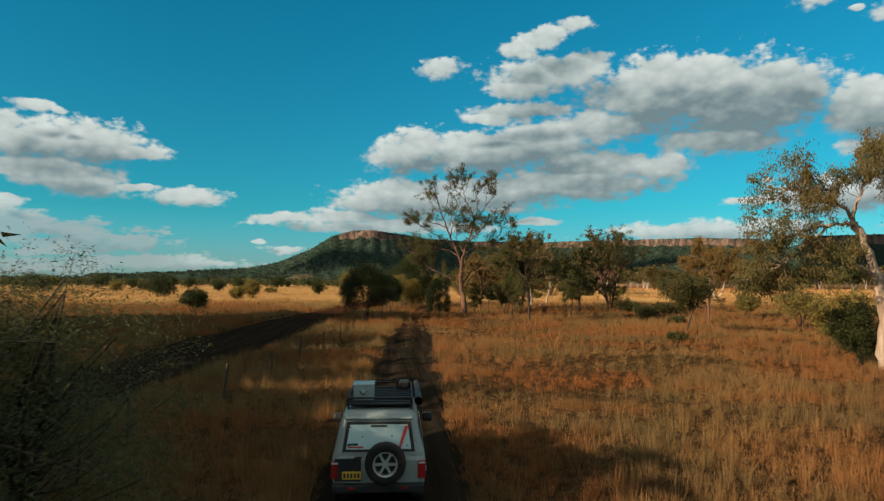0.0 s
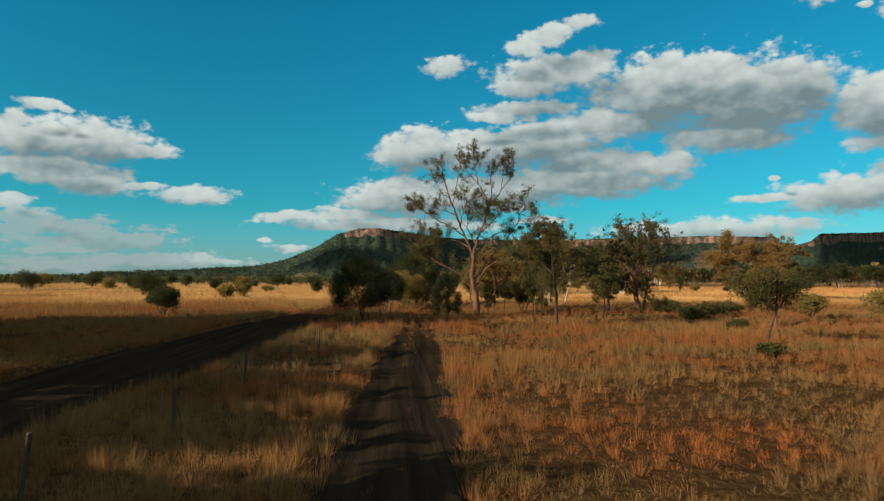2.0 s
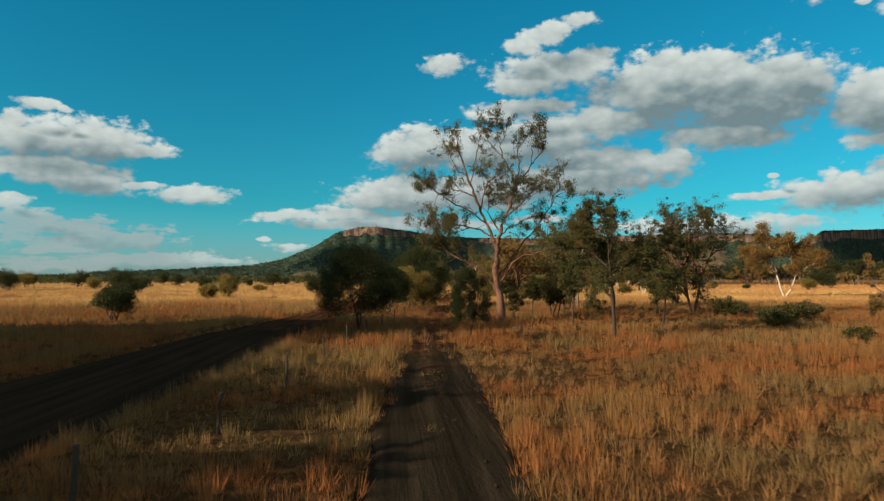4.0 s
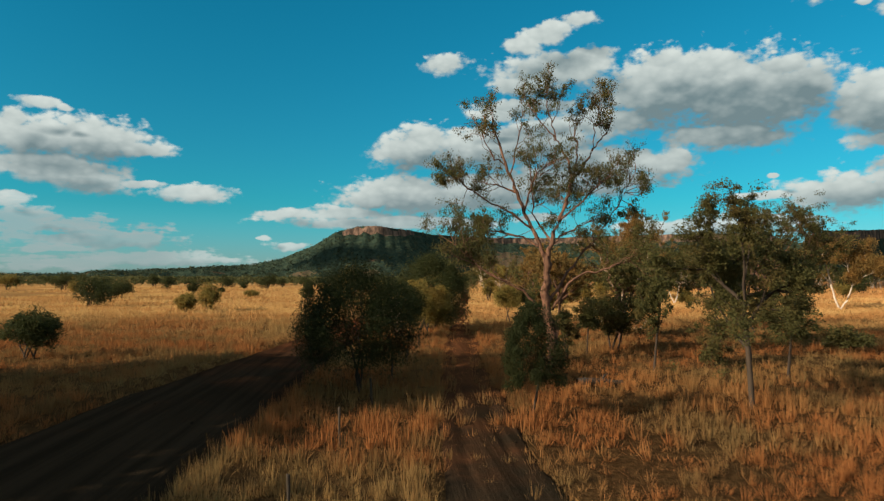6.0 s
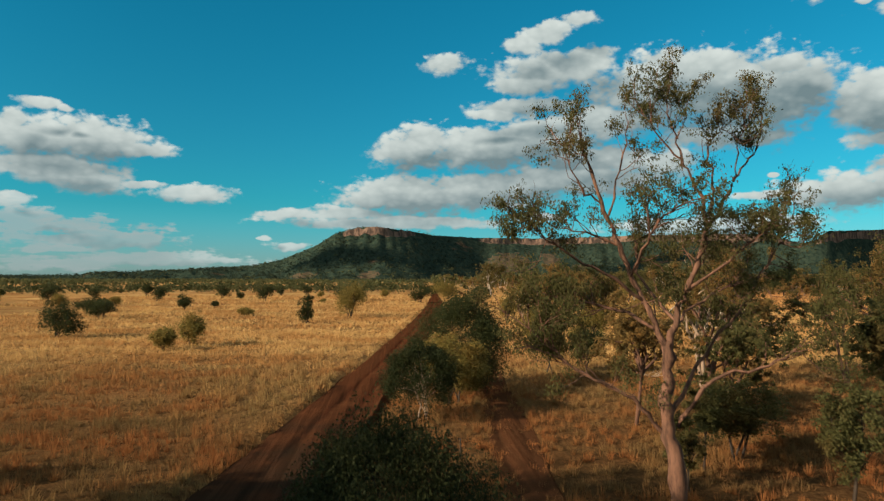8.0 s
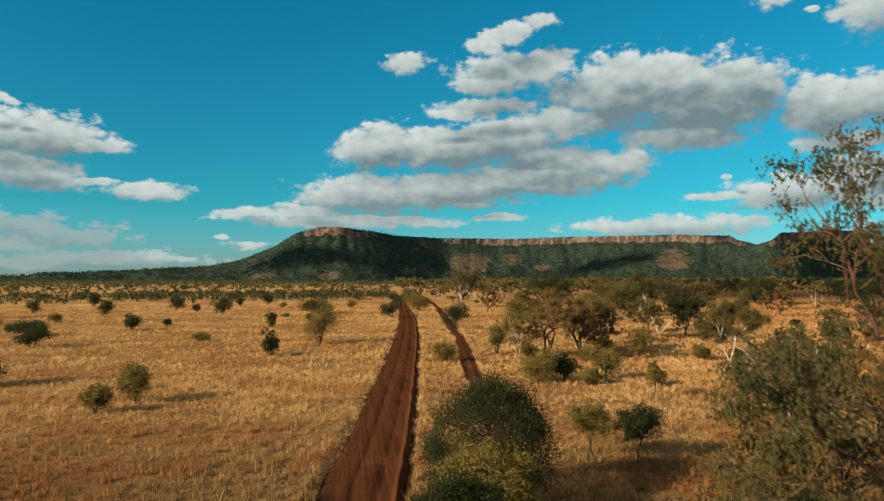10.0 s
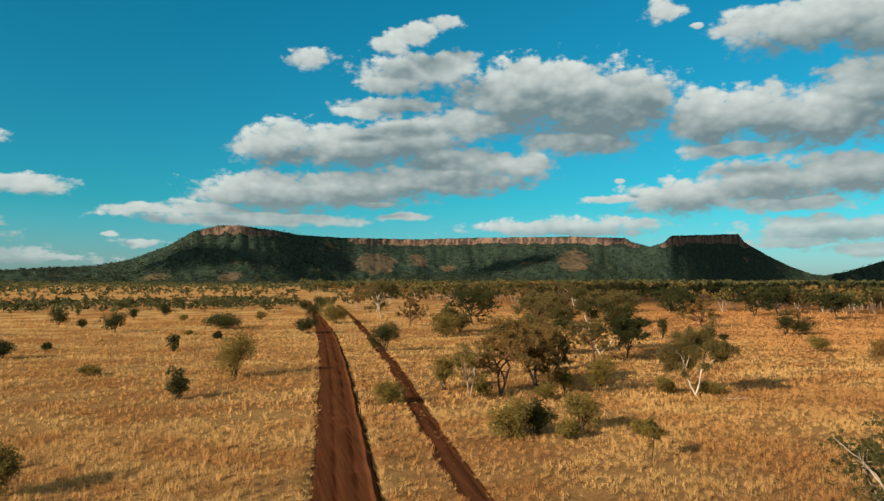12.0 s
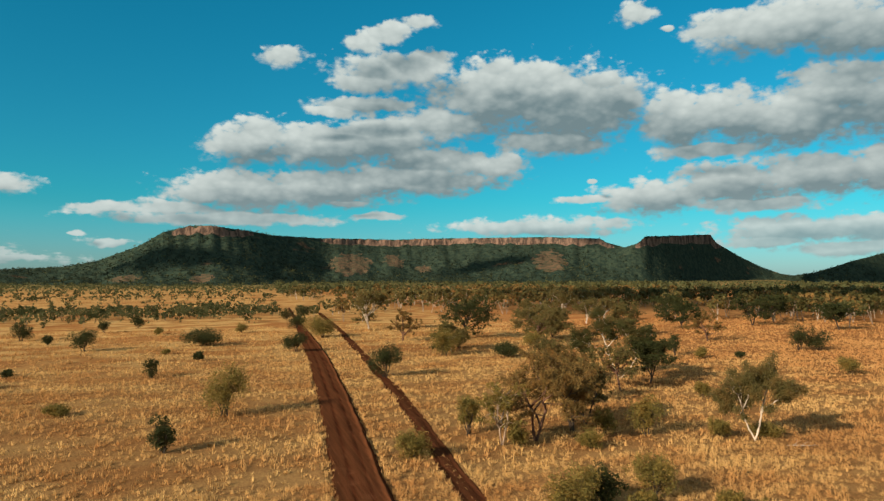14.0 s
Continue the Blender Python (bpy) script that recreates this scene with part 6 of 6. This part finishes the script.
def four_wheel_drive(x, y, turn):
    """A boxy off-road wagon; local y ahead, its middle at the origin."""
    car = new("four_wheel_drive")
    car.location, car.rotation_euler = (x, y, 0.03), (0, 0, radians(turn))
    tagged(car, "silver-white off-road wagon with roof rack on dirt track", "car")
    body = part("body", loft([(0.46, -2.06, 2.18, 0.78), (0.55, -2.14, 2.30, 0.85), (0.80, -2.16, 2.33, 0.87), (0.98, -2.15, 2.30, 0.865), (1.06, -2.12, 2.20, 0.85), (1.09, -2.08, 2.05, 0.80)], 0.16), PAINT, car, smooth=False)
    cabin = part("cabin", loft([(1.07, -2.12, 1.02, 0.845), (1.12, -2.115, 0.98, 0.835), (1.40, -2.05, 0.68, 0.775), (1.66, -1.99, 0.36, 0.715), (1.75, -1.955, 0.24, 0.685), (1.80, -1.91, 0.14, 0.65), (1.825, -1.82, 0.02, 0.58)], 0.15), PAINT, car)
    # rear window: black surround, pale glass coloured as a sky reflection, wiper, stickers
    def back(z):
        return float(np.interp(z, (1.07, 1.12, 1.40, 1.66, 1.75), (-2.12, -2.115, -2.05, -1.99, -1.955)))

    def rear(x0, x1, z0, z1, top, out, depth):
        return panel(((x0, back(z0) - out, z0), (x1, back(z0) - out, z0), (x1 - top * (1 if x1 > 0 else -1), back(z1) - out, z1), (x0 + top * (1 if x0 < 0 else -1), back(z1) - out, z1)), depth)

    part("window_surround", rear(-0.67, 0.67, 1.13, 1.66, 0.075, 0.0, 0.012), BLACK, car)
    glass = part("rear_window", rear(-0.60, 0.60, 1.18, 1.61, 0.065, 0.014, 0.010), SCREEN, car, "rear window with sky reflection put into its colour")
    for k, (sx, sz) in enumerate(((-0.53, 1.57), (0.50, 1.57), (-0.30, 1.40), (0.24, 1.41), (0.52, 1.24), (-0.56, 1.24))):
        part("sucker", boxed(sx - 0.014, sx + 0.014, back(sz) - 0.036, back(sz) - 0.020, sz - 0.012, sz + 0.012, 0.004), BLACK, glass)
    part("brake_light", boxed(-0.15, 0.15, back(1.61) - 0.055, back(1.61) - 0.02, 1.575, 1.605, 0.006), BLACK, glass)
    part("sticker", boxed(-0.57, -0.38, back(1.27) - 0.034, back(1.27) - 0.024, 1.25, 1.285), BLACK, glass, "dark sticker bar")
    part("sticker", boxed(-0.56, -0.28, back(1.22) - 0.032, back(1.22) - 0.024, 1.205, 1.235), RED, glass, "red and white sticker bar")
    strap = part("strap", panel(((0.36, back(1.2) - 0.030, 1.20), (0.41, back(1.2) - 0.030, 1.20), (0.55, back(1.6) - 0.030, 1.59), (0.48, back(1.6) - 0.030, 1.59)), 0.008), RED, glass, "red strap behind the glass")
    part("roof_lip", boxed(-0.62, 0.62, -2.03, -1.86, 1.70, 1.745, 0.018), PAINT, car)
    # lower rear: door gap, dark trim with the number plate, lamps, bumper
    part("trim_panel", boxed(-0.80, -0.32, -2.185, -2.15, 0.62, 1.03, 0.01), BLACK, car)
    plate = part("number_plate", boxed(-0.66, -0.31, -2.205, -2.19, 0.66, 0.80, 0.004), YELLOW, car, "yellow plate with dark bars")
    for k in range(5):
        part("bar", boxed(-0.635 + 0.063 * k, -0.595 + 0.063 * k, -2.211, -2.206, 0.69, 0.77), BLACK, plate)
    for side in (-1, 1):
        lamp = part("tail_light", boxed(*sorted((side * 0.72, side * 0.865)), -2.185, -2.10, 0.66, 0.98, 0.015), RED_LENS, car)
        part("clear_section", boxed(*sorted((side * 0.735, side * 0.855)), -2.192, -2.184, 0.93, 0.96, 0.003), CLEAR_LENS, lamp)
        part("bumper_light", boxed(*sorted((side * 0.42, side * 0.54)), -2.275, -2.262, 0.50, 0.54, 0.003), RED_LENS, car)
        part("mirror", loft([(1.12, 0.62, 0.74, 0.10), (1.20, 0.60, 0.76, 0.12), (1.30, 0.62, 0.74, 0.10)], 0.05), BLACK, car).location = (side * 1.0, 0, 0)
        part("headlight", boxed(*sorted((side * 0.52, side * 0.82)), 2.28, 2.335, 0.76, 0.94, 0.02), CLEAR_LENS, car)
        for y0, y1, s0, s1 in ((-1.95, -1.12, 0.06, 0.0), (-1.05, -0.28, 0.0, 0.0), (-0.20, 0.74, 0.0, 0.42)):
            w0, w1 = side * 0.826, side * 0.735
            pts = [(w0, y0, 1.16), (w0, y1, 1.16), (w1, y1 - s1, 1.60), (w1, y0 + s0, 1.60)]
            part("side_window", panel(pts if side > 0 else pts[::-1], 0.008), TINT, car)
        part("mudflap", boxed(*sorted((side * 0.60, side * 0.84)), -1.74, -1.72, 0.25, 0.56), BLACK, car)
        part("wheel_arch", boxed(*sorted((side * 0.80, side * 0.90)), -1.62, -0.82, 0.62, 0.72, 0.03), PAINT, car)
        part("wheel_arch", boxed(*sorted((side * 0.80, side * 0.90)), 1.00, 1.80, 0.62, 0.72, 0.03), PAINT, car)
        part("side_step", boxed(*sorted((side * 0.78, side * 0.92)), -0.78, 0.98, 0.40, 0.46, 0.015), BLACK, car)
        for yy in (-1.22, 1.40):
            wheel("wheel", car, side * 0.74, yy, 0.37, 0.37, 0.24, 90 * side)
    part("windscreen", panel(((0.72, 0.965, 1.13), (-0.72, 0.965, 1.13), (-0.60, 0.40, 1.64), (0.60, 0.40, 1.64)), 0.01), TINT, car)
    part("rear_bumper", boxed(-0.84, 0.84, -2.26, -2.08, 0.42, 0.58, 0.03), BLACK, car)
    part("front_bumper", boxed(-0.86, 0.86, 2.24, 2.46, 0.42, 0.64, 0.04), BLACK, car)
    part("grille", boxed(-0.50, 0.50, 2.30, 2.34, 0.74, 0.94, 0.01), BLACK, car)
    part("bonnet_scoop", boxed(-0.28, 0.28, 1.20, 1.62, 1.075, 1.13, 0.02), PAINT, car)
    part("door_handle", boxed(-0.44, -0.30, -2.185, -2.15, 1.03, 1.06, 0.006), BLACK, car)
    spare = wheel("spare_wheel", car, 0.13, -2.33, 0.98, 0.375, 0.25, 0)
    tagged(spare, "spare wheel on the tail door")
    # roof rack
    rack = part("roof_rack", boxed(-0.60, 0.60, -1.62, 0.42, 1.905, 1.925), BLACK, car, "black steel roof rack")
    for px in (-0.62, 0.62):
        part("rail", rod(((px, -1.62, 2.03), (px, -0.6, 2.03), (px, 0.42, 2.03)), 0.018), BLACK, rack)
        part("rail", rod(((px, -1.62, 1.92), (px, -0.6, 1.92), (px, 0.42, 1.92)), 0.018), BLACK, rack)
        for py in (-1.58, -0.6, 0.38):
            part("foot", boxed(px * 0.97 - 0.02, px * 0.97 + 0.02, py - 0.03, py + 0.03, 1.76, 2.03), BLACK, rack)
    for py in (-1.62, 0.42):
        part("rail", rod(((-0.62, py, 2.03), (0, py, 2.03), (0.62, py, 2.03)), 0.018), BLACK, rack)
    for k in range(9):
        py = -1.45 + 0.22 * k
        part("slat", boxed(-0.60, 0.60, py, py + 0.07, 1.925, 1.945), BLACK, rack)
    part("awning", rod(((0.74, -1.7, 1.98), (0.74, -0.5, 1.98), (0.74, 0.6, 1.98)), 0.07), BLACK, rack, "rolled awning in dark cover")
    part("aerial", rod(((0.34, -0.2, 1.94), (0.34, -0.2, 2.10), (0.34, -0.2, 2.22)), 0.03), BLACK, rack)
    part("jerry_can", boxed(0.36, 0.58, 0.05, 0.38, 1.93, 2.10, 0.03), BLACK, rack)

    # the metal chest rests on the rack
    chest = new("storage_box")
    chest.location, chest.rotation_euler = (x - 0.36, y - 1.12, 1.975), (0, 0, radians(turn))
    tagged(chest, "square grey galvanised metal box on the roof rack", "box")
    part("body", boxed(-0.20, 0.20, -0.24, 0.24, 0.0, 0.27, 0.012), STEEL, chest)
    part("lid", boxed(-0.21, 0.21, -0.25, 0.25, 0.272, 0.312, 0.012), STEEL, chest)
    part("latch", boxed(-0.05, 0.05, -0.265, -0.241, 0.12, 0.21, 0.008), ALLOY, chest)
    part("handle", rod(((-0.07, -0.25, 0.18), (0.0, -0.28, 0.11), (0.07, -0.25, 0.18)), 0.010), ALLOY, chest)


def fence_posts():
    """Old timber posts between the road and the track."""
    rng = np.random.RandomState(4)
    spots = ((-6.4, 17.6), (-5.6, 24.2), (-5.0, 30.4), (-4.6, 37.2), (-3.9, 43.4), (-3.2, 50.0), (-2.6, 57.0), (-2.0, 64.4), (-1.1, 71.4), (-0.2, 78.4), (0.8, 85.6), (1.9, 92.6))
    for i, (x, y) in enumerate(spots):
        h = rng.uniform(1.15, 1.4)
        post = new("fence_post")
        post.location = (x, y, float(ground_z(x, y)) - 0.1)
        post.rotation_euler = (radians(rng.uniform(-4, 4)), radians(rng.uniform(-5, 5)), rng.uniform(0, 3))
        tagged(post, "grey weathered timber fence post in dry grass", "fence post", "fence posts")
        w = Wood(300 + i)
        w.limb([(0, 0, 0), (0.01, 0, h * 0.5), (0, 0.01, h * 0.97), (0, 0.01, h), (0, 0.01, h + 0.001)], 0.050, 0.042, 8)
        v, q = w.wood()
        v[-8:, :2] = v[-8:, :2] * 0.05
        part("shaft", mesh_from("shaft", v, [q], [TIMBER], True), TIMBER, post)
        part("wire_staple", boxed(-0.012, 0.012, -0.062, -0.04, h * 0.78, h * 0.80), BLACK, post)


def deadwood():
    """Fallen timber in the grass."""
    for i, (x, y, length, turn, thick) in enumerate(((22.6, 121.0, 3.0, -40, 0.07), (24.5, 109.5, 3.4, 25, 0.09), (36.5, 96.0, 3.0, 10, 0.14), (62.5, 176.5, 3.2, -30, 0.10))):
        w = Wood(400 + i)
        a = radians(turn)
        d = np.array([math.cos(a), math.sin(a), 0.06])
        p = [d * length * t + w.rng.randn(3) * 0.06 for t in np.linspace(0, 1, 6)]
        w.limb(p, thick, thick * 0.45, 8)
        for k in range(4):
            w.grow(p[k + 1], d + w.rng.randn(3) * 0.6 + np.array([0, 0, 0.5]), length * 0.28, thick * 0.4, 1, up=0.2)
        v, q = w.wood()
        v[:, 2] = np.maximum(v[:, 2], -0.05)
        ob = new("fallen_branch", mesh_from("fallen_branch", v, [q], [DEADWOOD], True))
        ob.location = (x, y, float(ground_z(x, y)) + thick * 0.7)
        tagged(ob, "bleached dead branch fallen in dry grass", "branch", "fallen branches")


def old_log():
    """A dark rotten log lying by the track."""
    w = Wood(450)
    p = [np.array([t * 2.6, 0.4 * t, 0.16 + 0.05 * math.sin(5 * t)]) for t in np.linspace(0, 1, 7)]
    w.limb(p, 0.24, 0.13, 10)
    w.limb([p[3], p[3] + np.array([0.4, 0.5, 0.25]), p[3] + np.array([0.7, 0.9, 0.3])], 0.09, 0.04, 6)
    v, q = w.wood()
    ob = new("fallen_log", mesh_from("fallen_log", v, [q], [TIMBER], True))
    ob.location = (9.6, 76.6, float(ground_z(9.6, 76.6)))
    tagged(ob, "dark rotten log lying in dry grass", "log")


def stones():
    """Loose stones and clods along the roads."""
    rng = np.random.RandomState(12)
    vs, fs, k = [], [], 0
    octa = np.array([[1, 0, 0], [-1, 0, 0], [0, 1, 0], [0, -1, 0], [0, 0, 1], [0, 0, -1.0]])
    tri = np.array([[0, 2, 4], [2, 1, 4], [1, 3, 4], [3, 0, 4], [2, 0, 5], [1, 2, 5], [3, 1, 5], [0, 3, 5]])
    for i in range(420):
        y = rng.uniform(15, 230)
        if rng.rand() < 0.6:
            x = float(road_x(y)) + rng.choice((-1, 1)) * rng.uniform(1.4, ROAD_HALF + 0.8)
        else:
            x = float(track_x(y)) + rng.choice((-1, 1)) * rng.uniform(0.9, 1.8)
        s = rng.uniform(0.02, 0.06) * (1.6 if rng.rand() < 0.1 else 1)
        vs.append(octa * s * rng.uniform(0.6, 1.3, (6, 3)) + np.array([x, y, 0.05]))
        fs.append(tri + k)
        k += 6
    tagged(new("stones", mesh_from("stones", np.concatenate(vs), [np.concatenate(fs)], [SOIL])), "loose stones and clods on dirt road", "stones", kind="stuff")


four_wheel_drive(-0.02, 14.6, -1.5)
fence_posts()
deadwood()
old_log()
stones()
